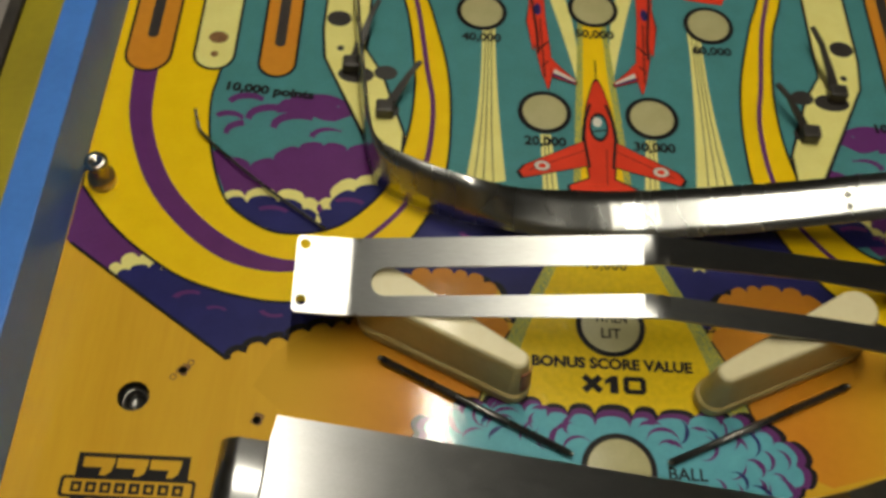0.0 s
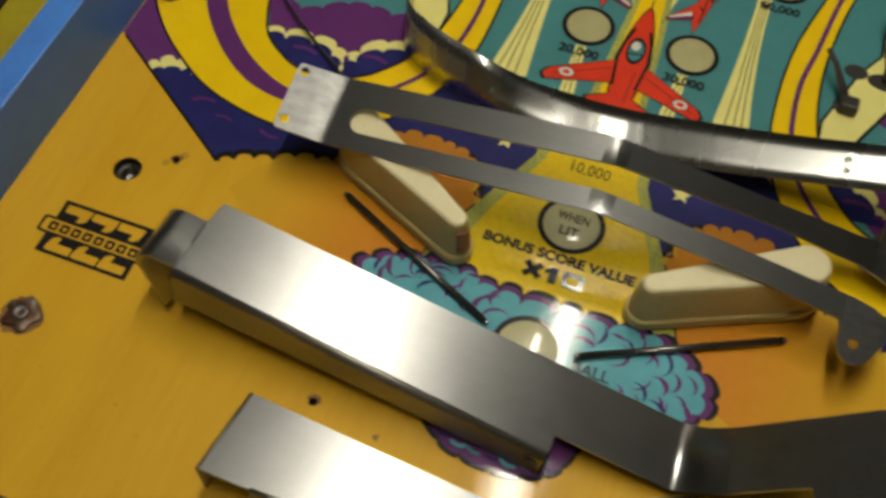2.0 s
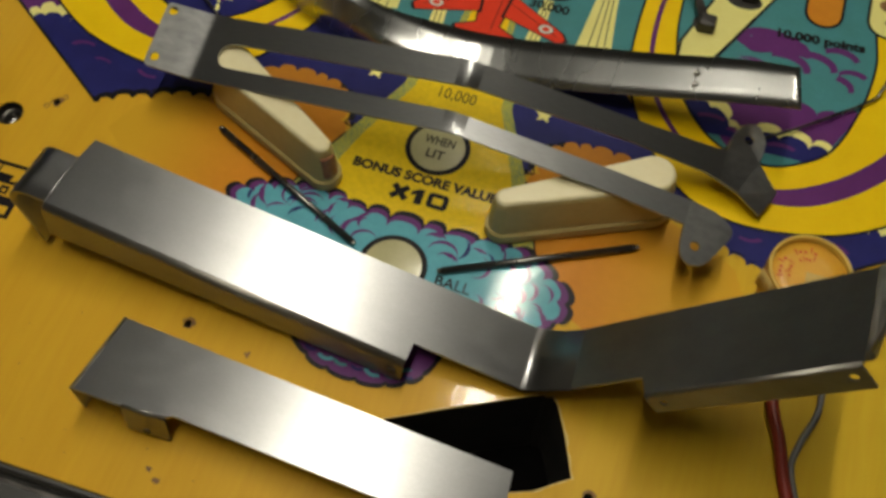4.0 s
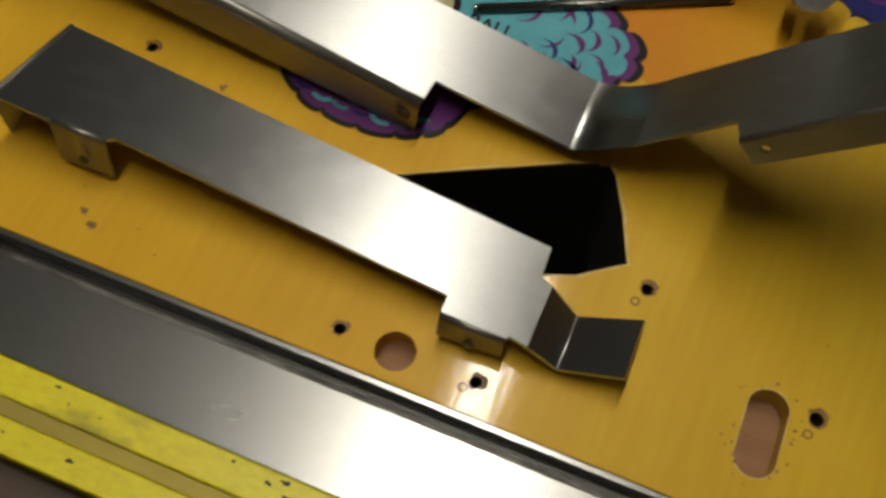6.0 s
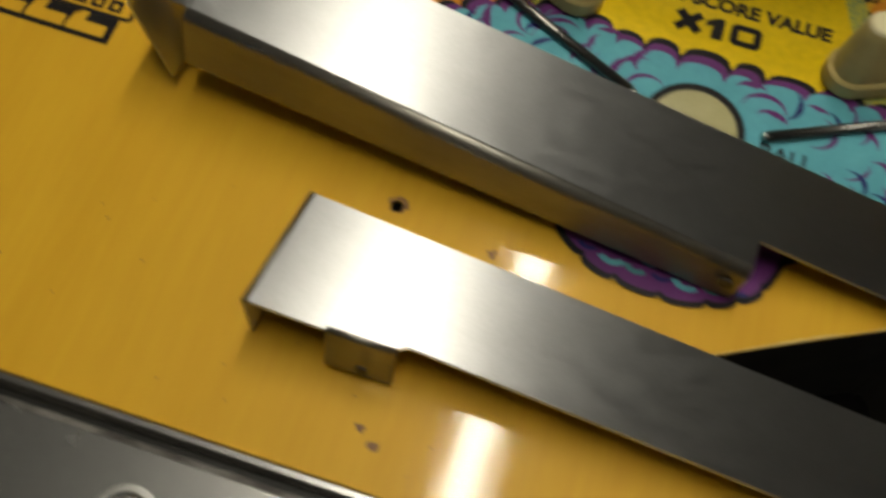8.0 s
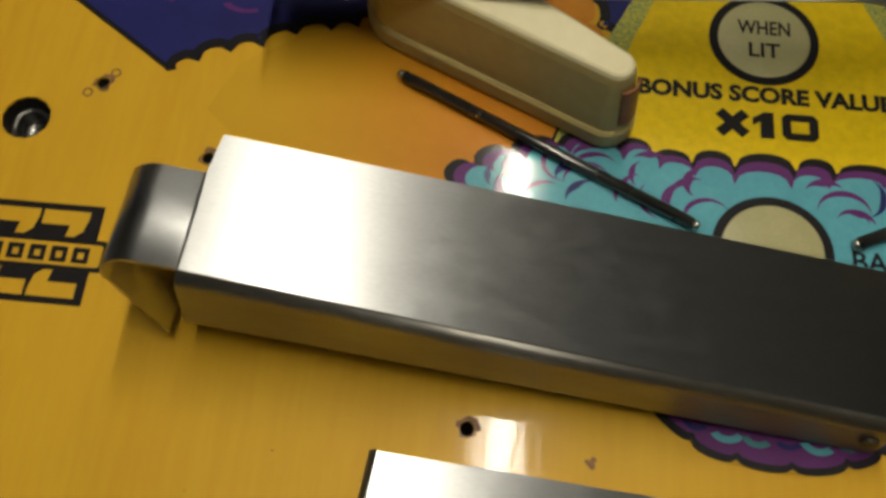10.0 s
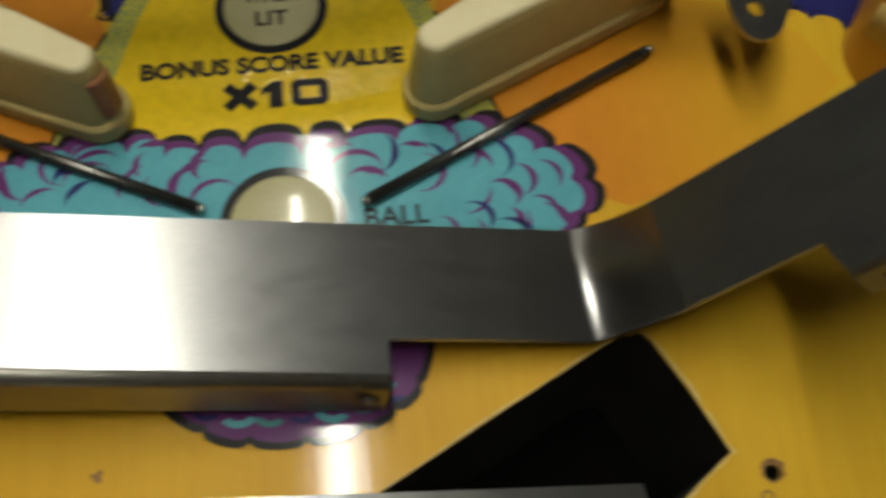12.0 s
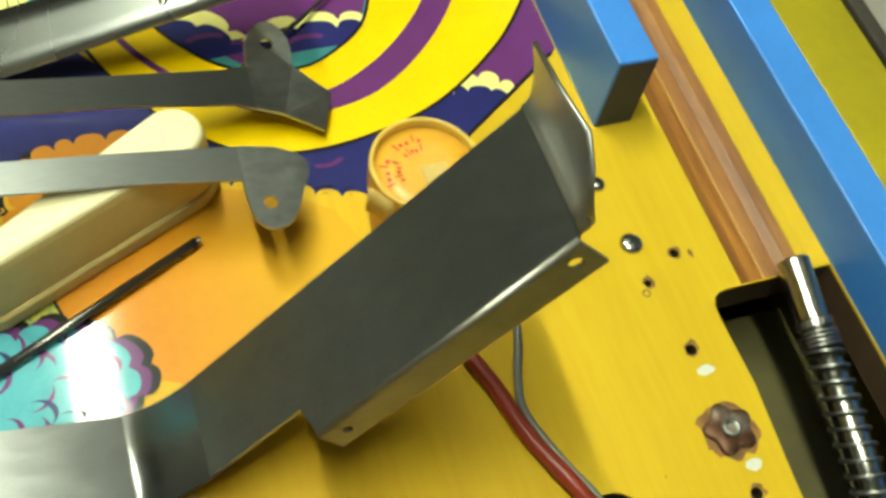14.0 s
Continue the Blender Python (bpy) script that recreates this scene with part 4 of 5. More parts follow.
part("groove", slab(-213, 262, -214.6, -210.3, -30, -1.8, 0.4), LEDGE_WORN, ledge, "rubbed brown groove")
part("lower_step", slab(-213, 262, -223, -214.7, -30, -1.2, 0.5), LEDGE, ledge)
for k in range(16):
    x, y = rnd.uniform(-90, 60), rnd.choice((-203, -204.5, -206, -218, -220))
    printed("black_scuff", [[(px + rnd.uniform(-0.5, 0.5), py + rnd.uniform(-0.3, 0.3)) for px, py in circle(x, y, rnd.uniform(0.3, 1.2), 10, 0.5)]],
            -16.9 if y > -210 else -20.2, BLACK_TRIM, ledge)
tagged(part("front_board", slab(-213, 262, -320, -223.2, -40, -9, 1.0), DARK_WOOD), "dark brown front board of the cabinet", "cabinet", kind="structure")


# ---- steel parts lying on the playfield ----
def plane(c, n):
    return lambda x, y: c[2] - (n[0] * (x - c[0]) + n[1] * (y - c[1])) / n[2]


def on(f, pts):
    return [(x, y, f(x, y)) for x, y in pts]


def fold(name, a, b, out, down, reach, mat, parent, r=2.0, label="", t=1.0, hole=None):
    """A flange bent from the edge a-b: rounds over from the direction out to the direction down."""
    a, b, out, down = Vector(a), Vector(b), Vector(out).normalized(), Vector(down).normalized()
    rows = []
    for k in range(6):
        ang = math.pi / 2 * k / 5
        off = out * r * math.sin(ang) + down * r * (1 - math.cos(ang))
        rows.append([a + off, b + off])
    rows.append([a + out * r + down * reach[0], b + out * r + down * reach[1]])
    return strip(name, rows, mat, parent, label, t)


# trough cover: plate, front flange, hooked end, ramp and channel
cover = thing("trough_cover", "large bent brushed steel ball trough cover lying on the playfield", "metal part")
main = plane((-10.9, -81.4, 15.4), (0.138, 0.133, 0.981))
PLATE = [(-118.5, -54), (60, -66.05), (60, -92.4), (19.8, -89.8), (19.4, -97.4), (-120.5, -86.6), (-120, -64)]
# flanges are a darker, rougher steel than the sheets they bend from
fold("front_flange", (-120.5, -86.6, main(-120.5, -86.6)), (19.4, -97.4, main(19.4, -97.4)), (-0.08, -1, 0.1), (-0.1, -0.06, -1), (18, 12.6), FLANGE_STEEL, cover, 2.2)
# punched holes are black discs, the dark inside put into colour
for x, y, z in ((15, -100.7, 8), (-114, -90.0, 18)):
    ob = part("flange_hole", turned([(1.9, -0.3), (1.9, 0.3)], 0, 0, 16), BLACK_PLASTIC, cover, "black disc for a small punched hole")
    ob.matrix_basis = pose(x * MM, y * MM, z * MM, 90, 0, -4)
lead, up = Vector((-0.985, 0.05, 0.138)).normalized(), Vector((0.138, 0.133, 0.981)).normalized()
prof = [(0, 0), (9, 0)] + [(9 + 6 * math.sin(radians(a)), -6 * (1 - math.cos(radians(a)))) for a in range(10, 111, 10)]
prof.append((prof[-1][0] - 0.5 * 22.0, prof[-1][1] - 0.86 * 22.0))
rows = []
for s, h in prof:
    rows.append([Vector((-119.8, -64, main(-119.8, -64) - 0.5)) + lead * s + up * h, Vector((-120.4, -86.4, main(-120.4, -86.4) - 0.5)) + lead * s + up * h])
strip("hook", rows, STEEL, cover, "rounded hook end")
arm = plane((106.0, -79.6, 41.6), (-0.666, 0.216, 0.714))
def bend_line(y0, y1):
    """The rounded bend along one edge, from the flat plate to the ramp."""
    x = 60.0
    while main(x, y0) > arm(x, y0):
        x += 0.1
    p, c, q = Vector((60, y0, main(60, y0))), Vector((x, (y0 + y1) / 2, main(x, y0))), Vector((77, y1, arm(77, y1)))
    return [p * (1 - s) ** 2 + c * 2 * s * (1 - s) + q * s * s for s in (m / 14 for m in range(15))]


def formed(name, flats, rows, mats, parent, label):
    """Flat panels joined by a rounded bend, as one sheet. flats: outline, height and material slot of each."""
    bm = bmesh.new()
    for loop, height, slot in flats:
        for f in fill(bm, [loop], height):
            f.material_index = slot
    known = set(bm.faces)
    loft(bm, rows, closed=False)
    for f in bm.faces:
        along = [v.co.x for v in f.verts]
        f.smooth = f not in known and max(along) - min(along) < 3.5 * MM
    bmesh.ops.remove_doubles(bm, verts=bm.verts, dist=0.00002)
    for f in bm.faces:
        f.normal_update()
        if f.normal.z < 0:
            f.normal_flip()
    me = bpy.data.meshes.new(name)
    bm.to_mesh(me)
    bm.free()
    for mat in mats:
        me.materials.append(mat)
    ob = new(name, me)
    ob.parent = parent
    tagged(ob, label)
    return thicken(ob, 1.0)


CHANNEL = [(77, -64.2), (155, -50), (152, -85.5), (151, -87), (99.6, -95.6), (98, -88.2), (77, -91.6)]
# the ramp beyond the bend is a darker steel than the plate
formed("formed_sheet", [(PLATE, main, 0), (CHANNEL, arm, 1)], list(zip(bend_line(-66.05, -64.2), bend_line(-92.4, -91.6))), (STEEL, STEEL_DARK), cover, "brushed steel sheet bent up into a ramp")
a, b = Vector((99.6, -95.6, arm(99.6, -95.6))), Vector((151, -87, arm(151, -87)))
flap = Vector((0.73, -0.22, -0.65)).normalized()
run = (b - a).normalized()
out_way = run.cross(Vector((-0.666, 0.216, 0.714))).normalized()
rows = [[p + out_way * 0.9 * math.sin(k * math.pi / 10) + flap * 0.9 * (1 - math.cos(k * math.pi / 10)) for p in (a, b)] for k in range(6)]
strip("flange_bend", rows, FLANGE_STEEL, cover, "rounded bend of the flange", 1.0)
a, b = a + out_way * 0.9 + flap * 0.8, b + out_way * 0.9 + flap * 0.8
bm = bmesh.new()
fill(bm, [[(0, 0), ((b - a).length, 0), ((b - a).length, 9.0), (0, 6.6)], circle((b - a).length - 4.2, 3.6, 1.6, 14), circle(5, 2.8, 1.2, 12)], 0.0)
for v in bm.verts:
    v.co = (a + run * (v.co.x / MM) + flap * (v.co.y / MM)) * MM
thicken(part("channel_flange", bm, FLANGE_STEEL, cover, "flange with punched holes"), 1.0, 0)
low = [(x, y, arm(x, y)) for x, y in ((155, -50), (154, -62), (153, -73), (152.3, -80), (151.5, -86.5))]
top = [(151, -53, 103), (150.8, -66, 105), (152, -77, 105.5), (150.8, -83.5, 103), (150.3, -88, 95)]
rows = []
for k in range(9):
    f = k / 8
    rows.append([Vector(p) * (1 - f) ** 2 + (Vector(p) + Vector((3.6, 0, 3.3))) * 2 * f * (1 - f) + Vector(q) * f * f for p, q in zip(low, top)])
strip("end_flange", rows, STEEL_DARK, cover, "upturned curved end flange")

# small bracket
bracket = thing("small_bracket", "narrow bent steel bracket with tabs lying on the playfield", "metal part")
low_plane = plane((4.5, -136.1, 11.0), (0.072, 0.207, 0.976))
BRACKET = [(-80.8, -112.4), (66, -121), (66.6, -131), (70, -132.5), (70, -152), (65, -151.2), (64.6, -152.4), (47.4, -152.4), (47, -147), (-48.5, -142), (-50.4, -143.4), (-66, -143.8), (-66.4, -144.6), (-83.6, -144.4)]
neck = low_plane(70, -135)
dip = [(70, 0.0), (70.4, -0.2), (78.2, -5.0), (78.8, -5.0), (94.6, 0.8)]
tongue = []
for x, rise_by in dip:
    y0, y1 = (-132.5 - 0.38 * (x - 70), -152.0 - 0.08 * (x - 70)) if x < 79 else (-135.9 + 0.22 * (x - 79), -152.8 + 0.14 * (x - 79))
    tongue.append([(x, y, neck + rise_by - 0.212 * (y + 135)) for y in (y0, y1)])
formed("formed_sheet", [(BRACKET, low_plane, 0)], tongue, (STEEL,), bracket, "brushed steel sheet with a bent tongue")
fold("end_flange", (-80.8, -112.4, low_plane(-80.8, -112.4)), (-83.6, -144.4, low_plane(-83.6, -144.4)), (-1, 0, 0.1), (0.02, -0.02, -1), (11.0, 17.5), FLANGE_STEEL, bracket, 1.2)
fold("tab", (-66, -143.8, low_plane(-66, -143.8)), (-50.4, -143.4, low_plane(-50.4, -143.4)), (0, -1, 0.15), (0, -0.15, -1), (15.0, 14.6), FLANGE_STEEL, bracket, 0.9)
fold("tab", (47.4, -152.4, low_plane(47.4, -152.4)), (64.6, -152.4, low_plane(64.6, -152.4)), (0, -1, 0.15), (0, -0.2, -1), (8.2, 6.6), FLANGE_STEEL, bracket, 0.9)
# tab holes are black discs too, not cut through
for x, y, z in ((-57, -148.0, 9.0), (56, -155.6, 5.0)):
    ob = part("tab_hole", turned([(1.4, -0.3), (1.4, 0.3)], 0, 0, 14), BLACK_PLASTIC, bracket, "black disc for a small punched hole")
    ob.matrix_basis = pose(x * MM, y * MM, z * MM, 80, 0, 0)

# slotted plate resting over the flippers
fork = thing("forked_plate", "long forked steel plate with a slot lying over the flippers", "metal part")
tab_f = lambda x, y: 26.0 + 0.24 * y - 0.10 * (x + 98.7)
body_f = lambda x, y: 26.0 + 0.24 * y + (x + 98.7) * 0.1233
upper_f = lambda x, y: 41.6 + 0.16 * (y - 9.6) - (x - 9.3) * 0.30
lower_f = lambda x, y: 36.8 + 0.14 * (y + 10.6) - (x - 9.3) * 0.15
LUG_UPPER = [tuple(p) for p in spline([(111.5, 26.5), (112.5, 34), (116.5, 40.5), (121.5, 41.5), (125.5, 36), (125, 27)], 3)]
LUG_LOWER = [tuple(p) for p in spline([(111, -8.6), (117, -11.5), (119, -15.5), (116, -22), (111.5, -30), (106, -32), (102.3, -29.5), (101, -24), (100.8, -17.5)], 3)]
slot_l = [(-86 + 5.2 * math.cos(radians(a)), -1.2 + 5.2 * math.sin(radians(a))) for a in range(90, 271, 15)]
FORK = [(-117.6, -13.8), (-118.8, -12.6), (-118.6, 12.6), (-117.5, 14), (-98.7, 14.8), (9.3, 15), (74, 21.6), (104, 25)] + LUG_UPPER + [
    (128, 24), (134.5, 17.5), (129.5, 6), (119, 11.2), (106, 13.8), (74, 12.2), (9.3, 4.2)] + slot_l + [(9.3, -6.4), (71, -6.8), (103, -7.6)] + LUG_LOWER + [(71, -15.8), (9.3, -14.8), (-98.7, -13.4)]


def soft_low(a, b, k):
    """The lower of two heights, rounded where they meet."""
    return min(a, b) - k * math.log(1 + math.exp(-min(abs(a - b) / k, 60.0)))


def fork_f(x, y):
    """Bent tab, flat body and the two drooping arms, with rounded bends between them."""
    end = upper_f(x, y) if y > -1.1 else lower_f(x, y)
    ridge = soft_low(body_f(x, y), end, 0.28)
    return -soft_low(-tab_f(x, y), -ridge, 0.12)


bm = bmesh.new()
fill(bm, [FORK, circle(-115.6, 11.0, 1.9, 14), circle(-115.6, -9.4, 1.9, 14), circle(119, 34.6, 1.9, 14), circle(106.6, -24.5, 1.9, 14)], 0.0)
for x in [-101.9 + 0.58 * k for k in range(12)] + [4.6 + 0.72 * k for k in range(14)] + [101.2, 111.2]:
    bmesh.ops.bisect_plane(bm, geom=list(bm.verts) + list(bm.edges) + list(bm.faces), plane_co=(x * MM, 0, 0), plane_no=(1, 0, 0))
for f in bm.faces:
    x = f.calc_center_median().x / MM
    f.smooth = -101.9 < x < -95.5 or 4.6 < x < 14.0
    f.material_index = 1 if x < -98.7 or x > 111.2 or (x > 101.2 and f.calc_center_median().y < -0.002) else 0
for v in bm.verts:
    v.co.z = fork_f(v.co.x / MM, v.co.y / MM) * MM
for f in bm.faces:
    f.normal_update()
    if f.normal.z < 0:
        f.normal_flip()
me = bpy.data.meshes.new("fork_sheet")
bm.to_mesh(me)
bm.free()
me.materials.append(FORK_STEEL)
me.materials.append(FORK_RUBBED)
fork_sheet = new("fork_sheet", me)
fork_sheet.parent = fork
thicken(tagged(fork_sheet, "grey steel sheet with a bright tab and rubbed lugs"), 1.0)

# curved guide strip standing on its edge
guide = thing("ball_guide_strip", "long curved steel ball guide standing on its edge", "metal part")
LOW = spline([(133, 40.5, 31.5), (111.5, 41, 26), (76, 39.6, 17.5), (45, 38.7, 10), (9.3, 39.6, 1.6), (-16, 37.9, 3.3), (-34, 38, 4.5), (-52, 39.5, 7), (-67, 44, 5.5), (-80, 49.5, 4.5), (-92, 57.5, 4), (-98, 76, 2), (-102, 100, 1.2), (-106, 130, 1.0), (-110, 168, 1.0)], 5)
HIGH = spline([(129, 57, 35.5), (109.3, 59.4, 30), (75, 58.7, 21.5), (43.3, 58.9, 14), (7.1, 60, 5.6), (-18.6, 57.4, 7.7), (-36.5, 53.4, 13.5), (-53, 49.5, 23), (-68, 53.5, 23.5), (-82, 58.5, 24), (-93.5, 66, 24), (-97.5, 79, 24), (-101, 102, 24), (-105, 131, 24), (-109, 169, 24)], 5)
strip("strip", [[tuple(p.lerp(q, s)) for s in (0, 0.33, 0.67, 1)] for p, q in zip(LOW, HIGH)], STRIP_STEEL, guide, "curved brushed steel strip", 0.9)
for s in (0.35, 0.6):
    p = Vector((93, 40.2, 21.4)).lerp(Vector((91.6, 59.0, 25.6)), s)
    part("dimple", turned([(1.7, p.z), (1.2, p.z + 0.8), (0.1, p.z + 1.0)], p.x, p.y, 10), CHROME, guide, "", True)


# ---- flippers, pins, coil, wires, plunger ----
def flipper(label, big, tip, worn):
    ob = thing("flipper", label, "flipper", "pair of flippers", at=(big[0], big[1], 0))
    axis = Vector(tip) - Vector(big)
    length, angle = axis.length, math.degrees(math.atan2(axis.y, axis.x))

    def ring(z, grow, r0=8.2, r1=4.2):
        lean = math.asin((r0 - r1) / length)
        pts = [((r0 + grow) * math.cos(a), (r0 + grow) * math.sin(a), z) for a in (math.pi / 2 - lean + (math.pi + 2 * lean) * k / 16 for k in range(17))]
        pts += [(length + (r1 + grow) * math.cos(a), (r1 + grow) * math.sin(a), z) for a in (-math.pi / 2 - lean + (math.pi - 2 * 0 + 2 * lean) * k / 12 for k in range(13))]
        return pts

    # sides and rim are a darker yellow than the top face
    body = part("bat", loft(bmesh.new(), [ring(6.6, 1.7), ring(10, 1.5), ring(22, 0.2), ring(24.0, -0.3)]), IVORY_DULL, ob, "darker yellow sloping sides", False)
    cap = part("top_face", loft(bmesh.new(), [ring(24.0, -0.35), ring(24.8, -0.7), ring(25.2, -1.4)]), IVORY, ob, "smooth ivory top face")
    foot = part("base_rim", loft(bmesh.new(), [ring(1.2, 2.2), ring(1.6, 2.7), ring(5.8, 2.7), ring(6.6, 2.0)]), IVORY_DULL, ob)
    part("shaft", turned([(4, -8), (4, 1.4)], 0, 0, 16), CHROME, ob)
    if worn:
        pts = [(length + 4.25 * math.cos(a) + 1.2, 4.4 * math.sin(a)) for a in (-0.9 + 1.4 * k / 8 for k in range(9))]
        rows = [[(x + g, y * (1 + 0.05 * g), z) for x, y in pts] for z, g in ((9, 0.9), (16, 0.35), (21, 0.0))]
        strip("worn_patch", rows, RED_WORN, ob, "worn red patch at the tip", 0.5)
    for child in ob.children:
        child.matrix_basis = pose(0, 0, 0, 0, 0, angle)
    return ob


flipper("ivory plastic pinball flipper with sloping sides", (86, -0.5), (35.5, -28.5), False)
flipper("ivory plastic pinball flipper with a worn red tip", (-86, -1), (-38.5, -27.5), True)


def pin(a, b, label):
    ob = thing("steel_pin", label, "pin", "pair of pins")
    a, b = Vector(a), Vector(b)
    part("shank", tube([a.lerp(b, 0.02), a.lerp(b, 0.5), a.lerp(b, 0.98)], 1.45, 12), BLACK_METAL, ob, "", True)
    for p, q in ((a, b), (b, a)):
        # plated ends put the tip highlights into the metal's colour
        part("pin_tip", tube([p.lerp(q, 0.021), p.lerp(q, 0.008), p], 1.3, 12, 0.7), CHROME, ob, "pin tip with its highlight put in bright metal", True)
    return ob


pin((-87.5, -18.8, 1.9), (-16.5, -53.2, 1.9), "straight dark steel pin lying near the printed cone")
pin((17.3, -54.6, 1.9), (88.2, -20.3, 1.9), "straight dark steel pin lying beside the flipper")

for s in (-1, 1):
    gate = thing("wire_gate", "thin dark bent wire across the lane", "wire", "lane wires")
    part("wire", tube(spline([(s * 171, 90, 6), (s * 169, 84, 4), (s * 165, 78, 2.4), (s * 140, 56, 3.0), (s * 112, 36, 2.4)], 5), 0.65, 8), BLACK_METAL, gate, "", True)

post = thing("brass_post", "tarnished brass post screwed into the playfield", "post")
part("sleeve", turned([(5.4, 0.2), (5.4, 5), (4.2, 5.6), (4.0, 11), (4.0, 13)], -203, 54, 24), BRASS, post, "", True)
part("cap", turned([(4.6, 12.6), (4.6, 14.4), (3.8, 15.0), (1.9, 15.1), (1.4, 14.2), (0.1, 14.0)], -203, 54, 24), CHROME, post, "bright cap", True)

for s in (-1, 1):
    for (x0, y0), (x1, y1), high in (((-108, 122), (-98, 152), 16), ((-92, 98), (-78, 119), 13)):
        leaf = thing("leaf_switch", "black leaf switch standing through the kicker opening", "switch", "kicker switches")
        a, b = Vector((-s * x0, y0, 0.4)), Vector((-s * x1, y1, 0.4))
        d = (b - a).normalized()
        part("blade", loft(bmesh.new(), [[(p.x + o.x, p.y + o.y, z) for o in (Vector((-d.y, d.x)) * w, Vector((d.y, -d.x)) * w)] + [(p.x + o.x, p.y + o.y, z + 1.2) for o in (Vector((d.y, -d.x)) * w, Vector((-d.y, d.x)) * w)]
                                         for p, z, w in ((a, 0.6, 2.6), (a.lerp(b, 0.3), high * 0.4, 1.8), (a.lerp(b, 0.7), high * 0.75, 1.1), (b, high * 0.8, 1.0))]), BLACK_PLASTIC, leaf)
        part("holder", slab(a.x - 4, a.x + 4, a.y - 3.4, a.y + 3.4, 0.4, 6.5, 1.2), BLACK_PLASTIC, leaf)


def flower_nut(x, y, turn, mat, label):
    ob = thing("flanged_nut", label, "nut", "flanged nuts", at=(x, y, 0))
    ob.rotation_euler = (0, 0, radians(turn))
    part("flange", turned([(6.6, 0.12), (6.6, 0.8), (6.0, 1.2), (2.9, 1.3)], 0, 0, 48, 5, 0.15), mat, ob, "", True)
    part("barrel", turned([(2.8, 1.2), (2.6, 2.4), (1.7, 2.6), (1.3, 0.9), (0.1, 0.9)], 0, 0, 20), CHROME if mat is not RUSTY else STEEL_WORN, ob, "", True)


rnd = random.Random(23)
for x, y in ((-177, -110), (-176, -145), (209.7, -108.5)):
    ragged = [(px + rnd.uniform(-1.3, 1.0), py + rnd.uniform(-1.3, 1.0)) for px, py in circle(x, y, 8.0, 30)]
    printed("rust_stain", [ragged], 0.45, STAIN, playfield, "ragged rust stain round a nut")
flower_nut(-177, -110, 10, RUSTY, "dull brownish flower-shaped steel nut set in the board")
flower_nut(-176, -145, 40, RUSTY, "dull brownish flower-shaped steel nut set in the board")
flower_nut(209.7, -108.5, 25, RUSTY, "rusty flower-shaped nut set in the board")


def screw(x, y, r, label):
    ob = thing("screw", label, "screw", "screws in the board")
    part("head", turned([(r, 0.02), (r, 0.5), (0.8 * r, 1.3), (0.4 * r, 1.7), (0.05, 1.8)], x, y, 20), CHROME, ob, "", True)
    for a in (25, 115):
        cut = part("slot", slab(-0.7 * r, 0.7 * r, -0.22, 0.22, 1.2, 1.84), BLACK_METAL, ob)
        cut.matrix_basis = pose(x * MM, y * MM, 0, 0, 0, a)


screw(206.6, -48.8, 3.5, "bright cross-head screw in the board")
screw(204.5, -27, 2.6, "dull cross-head screw in the board")
screw(207.5, -10.5, 2.2, "dull cross-head screw beside the blue post")
part_ring = thing("insert_nut", "dull metal insert nut sunk in a drilled hole", "eyelet")
# near-black steel puts the dark of the bore into the nut's colour
part("eyelet", turned([(5.5, -8), (5.5, -4.2), (4.4, -3.4), (3.5, -4.4), (3.1, -9)], -173.8, -38.2, 24, 3, 0.05), BLACK_METAL, part_ring, "", True)

tape = thing("taped_coil", "amber tape-wrapped coil with red marks standing on the playfield", "coil", at=(147, -27, 0))
def sleeve(profile):
    return loft(bmesh.new(), [[(r * math.cos(2 * math.pi * k / 48), r * math.sin(2 * math.pi * k / 48), z) for k in range(48)] for r, z in profile], caps=False)


part("outer_wall", sleeve([(12.6, 0.3), (13.2, 6), (14.8, 20), (15.0, 28.2)]), AMBER, tape, "", True)
part("rim", sleeve([(15.0, 28.2), (14.9, 28.9), (14.5, 29.2), (14.0, 29.2), (13.7, 28.8), (13.6, 26.2)]), AMBER_RIM, tape, "pale yellow tape edge", True)
part("top_face", turned([(13.6, 25.4), (13.6, 26.2), (8, 25.9), (0.1, 25.8)], 0, 0, 48), AMBER, tape, "amber taped face", True)
for a_mid, r_mid in ((100, 8.6), (172, 9.4)):
    for k in range(10):
        a0 = radians(a_mid + 24 - 11 * (k % 5))
        r0 = r_mid - 3.2 * (k // 5) + (0.3 if k % 2 else 0)
        stroke = radians(6.5 if k % 3 else 3.0)
        rows = [[(r * math.cos(a0 + f * stroke), r * math.sin(a0 + f * stroke), 26.25) for f in (0, 0.5, 1)] for r in (r0, r0 + (2.4 if k % 3 == 0 else 1.1))]
        part("red_mark", loft(bmesh.new(), rows, closed=False, caps=False), RED_MARK, tape, "red pen bar")
part("pale_patch", slab(-1, 6, -8, 1, 25.9, 26.3, 0.1), TAPE, tape, "pale strip of masking tape")
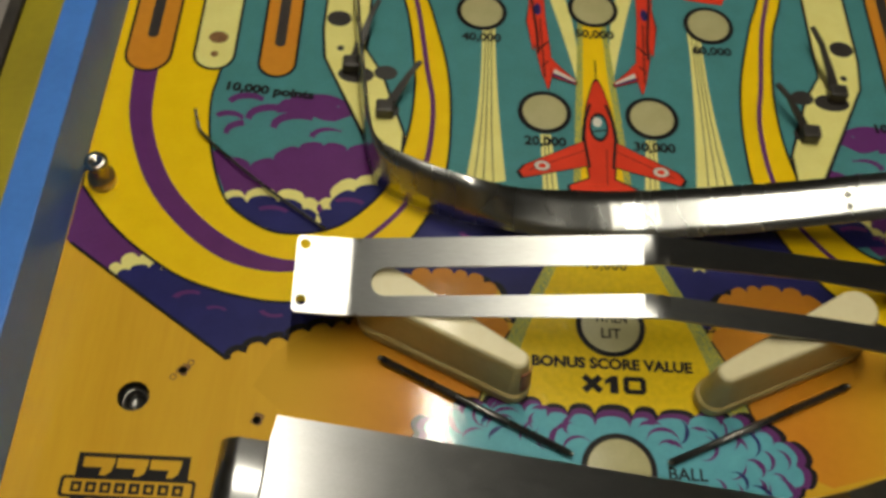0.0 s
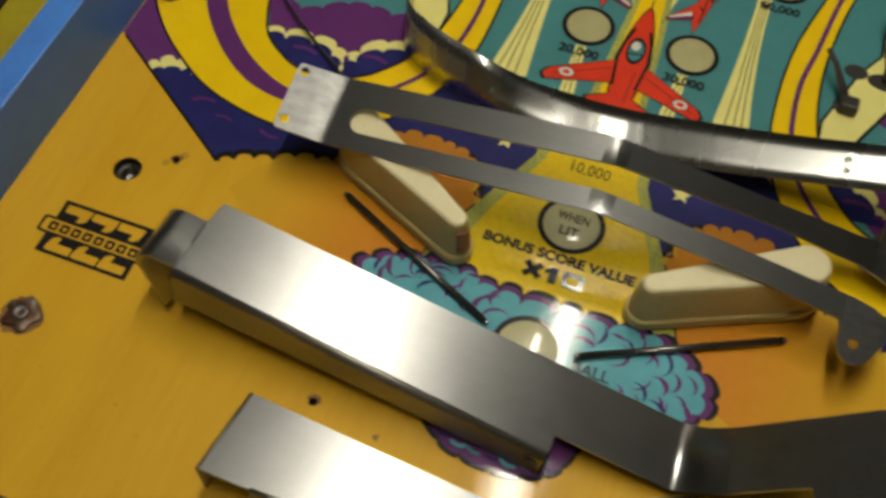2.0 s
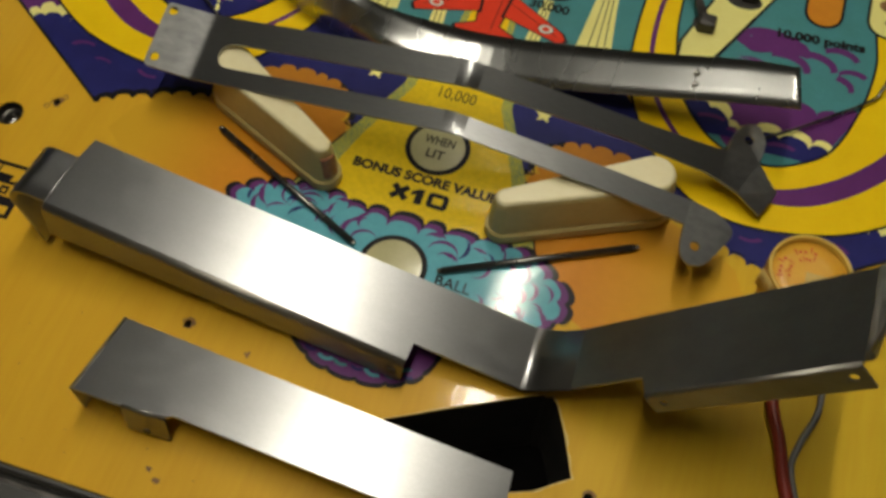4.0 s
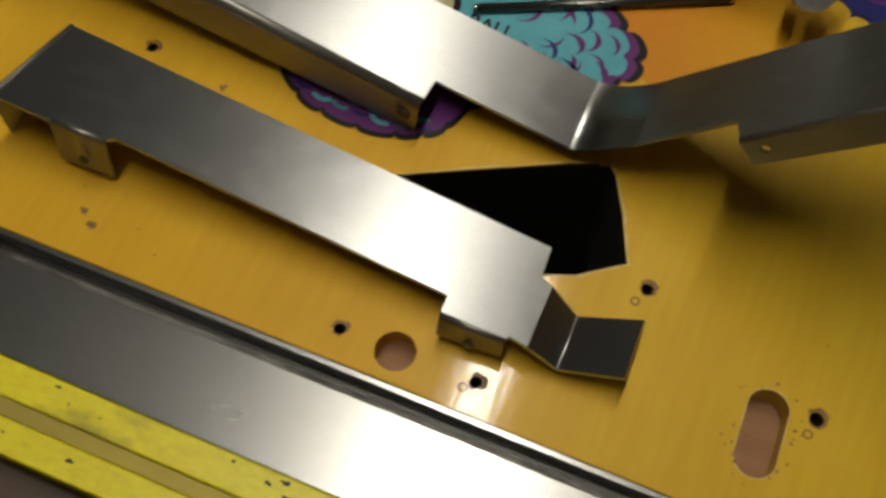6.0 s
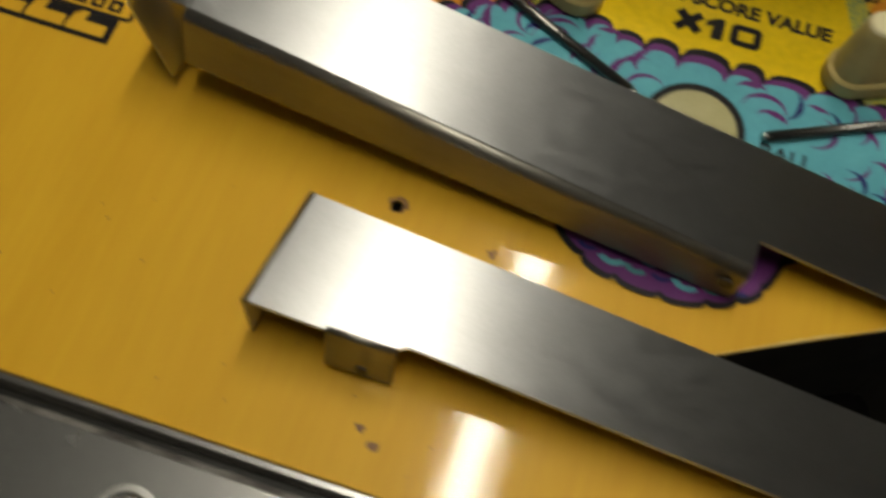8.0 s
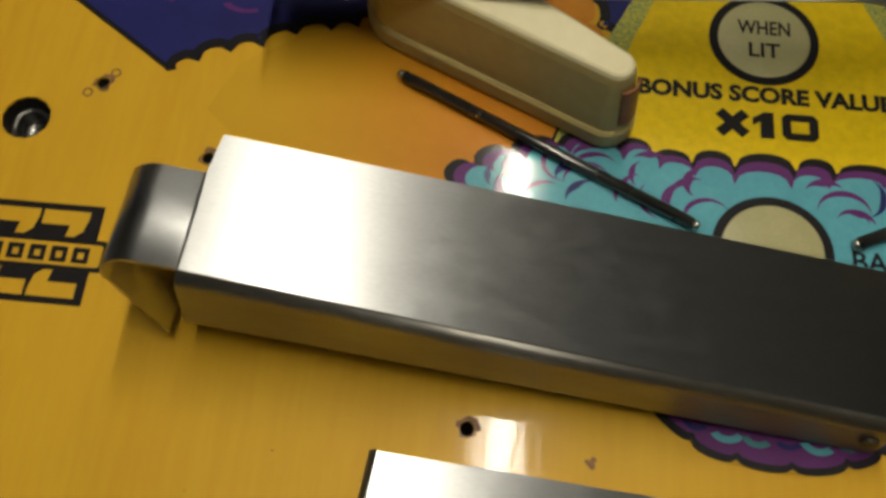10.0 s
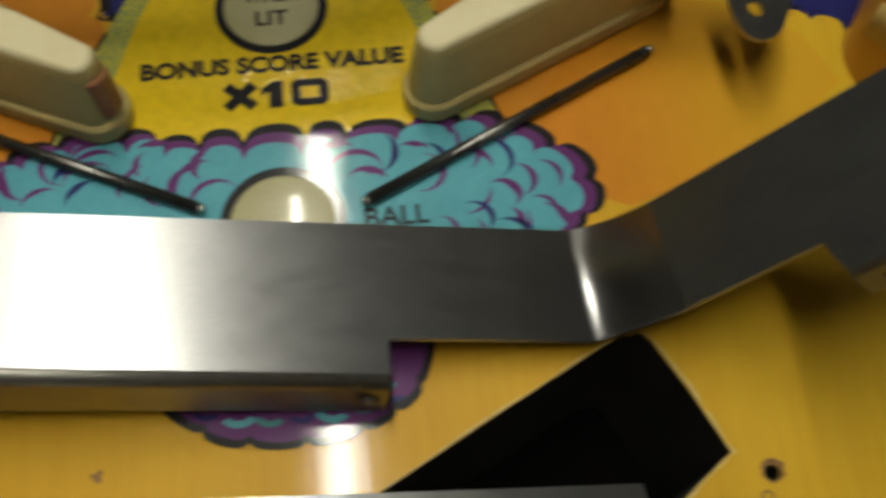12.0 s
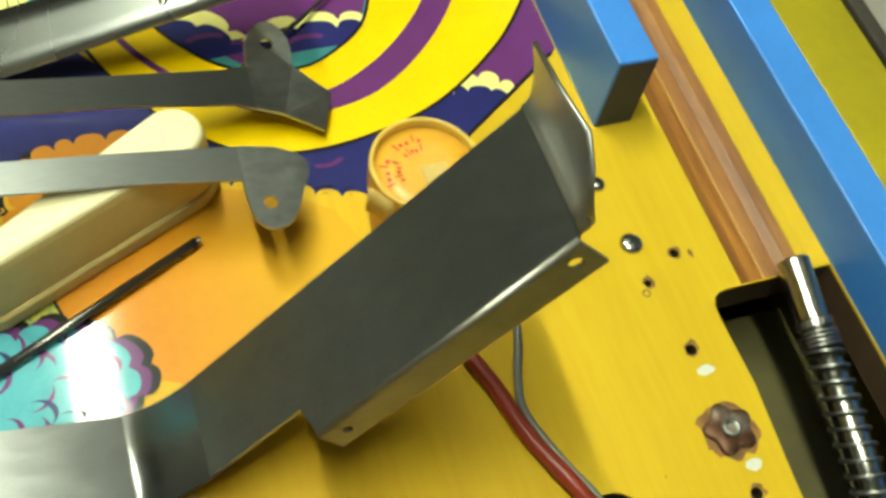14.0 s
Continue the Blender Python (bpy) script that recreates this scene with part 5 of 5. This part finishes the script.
rows = [[((14.9 + g) * math.cos(radians(a)), (14.9 + g) * math.sin(radians(a)), z) for z in (17, 22, 27.6)] for a, g in ((220, 0.1), (210, 0.2), (202, 0.5), (196, 1.1), (192, 1.9))]
strip("loose_end", rows, TAPE, tape, "loose end of the tape", 0.25)

leads = thing("wire_pair", "red and grey wires running into a board hole", "cable")
part("red_wire", tube(spline([(146, -40, 3), (147, -66, 2.6), (152, -82, 2.4), (156, -97, 2.4), (163, -113, 2.6), (169, -124, -4), (170, -127, -30)], 6), 2.3, 10), RED_WIRE, leads, "thick dark red sleeve", True)
part("grey_wire", tube(spline([(160, -40, 8), (163.5, -64, 4), (159, -80, 2.2), (157.5, -90, 1.6), (162, -104, 1.6), (167.5, -116, 1.4), (171.5, -124, -4), (172, -127, -30)], 6), 1.2, 8), GREY_WIRE, leads, "thin grey sleeve", True)

plunger = thing("ball_plunger", "steel ball plunger with a coil spring", "plunger")
tip_at, tail = Vector((248.2, -67.5, 6)), Vector((246.2, -150, -14))
way = (tail - tip_at).normalized()
across = way.cross(Vector((0, 0, 1))).normalized()
rise = across.cross(way)


def about(s, r, n=20):
    return [tip_at + way * s + (across * math.cos(2 * math.pi * k / n) + rise * math.sin(2 * math.pi * k / n)) * r for k in range(n)]


part("rod_tip", loft(bmesh.new(), [about(0, 4.2), about(0.6, 4.8), about(18, 4.8), about(18.5, 4.2)]), CHROME, plunger, "bright round rod tip", False)
part("rod", loft(bmesh.new(), [about(18.4, 4.6), about(100, 4.6)]), CHROME, plunger, "", True)
part("collar", loft(bmesh.new(), [about(18.6, 4.1), about(18.6, 5.3), about(20.5, 5.3), about(21.5, 4.1)]), STEEL_WORN, plunger)
coilpath = []
for k in range(16 * 19):
    turns = k / 16
    s = 22 + (turns * 1.25 if turns < 4 else 5.0 + (turns - 4) * 4.4)
    coilpath.append(tip_at + way * s + (across * math.cos(2 * math.pi * turns) + rise * math.sin(2 * math.pi * turns)) * 5.3)
part("spring", tube(coilpath, 0.6, 6), STEEL_WORN, plunger, "dark coil spring", True)
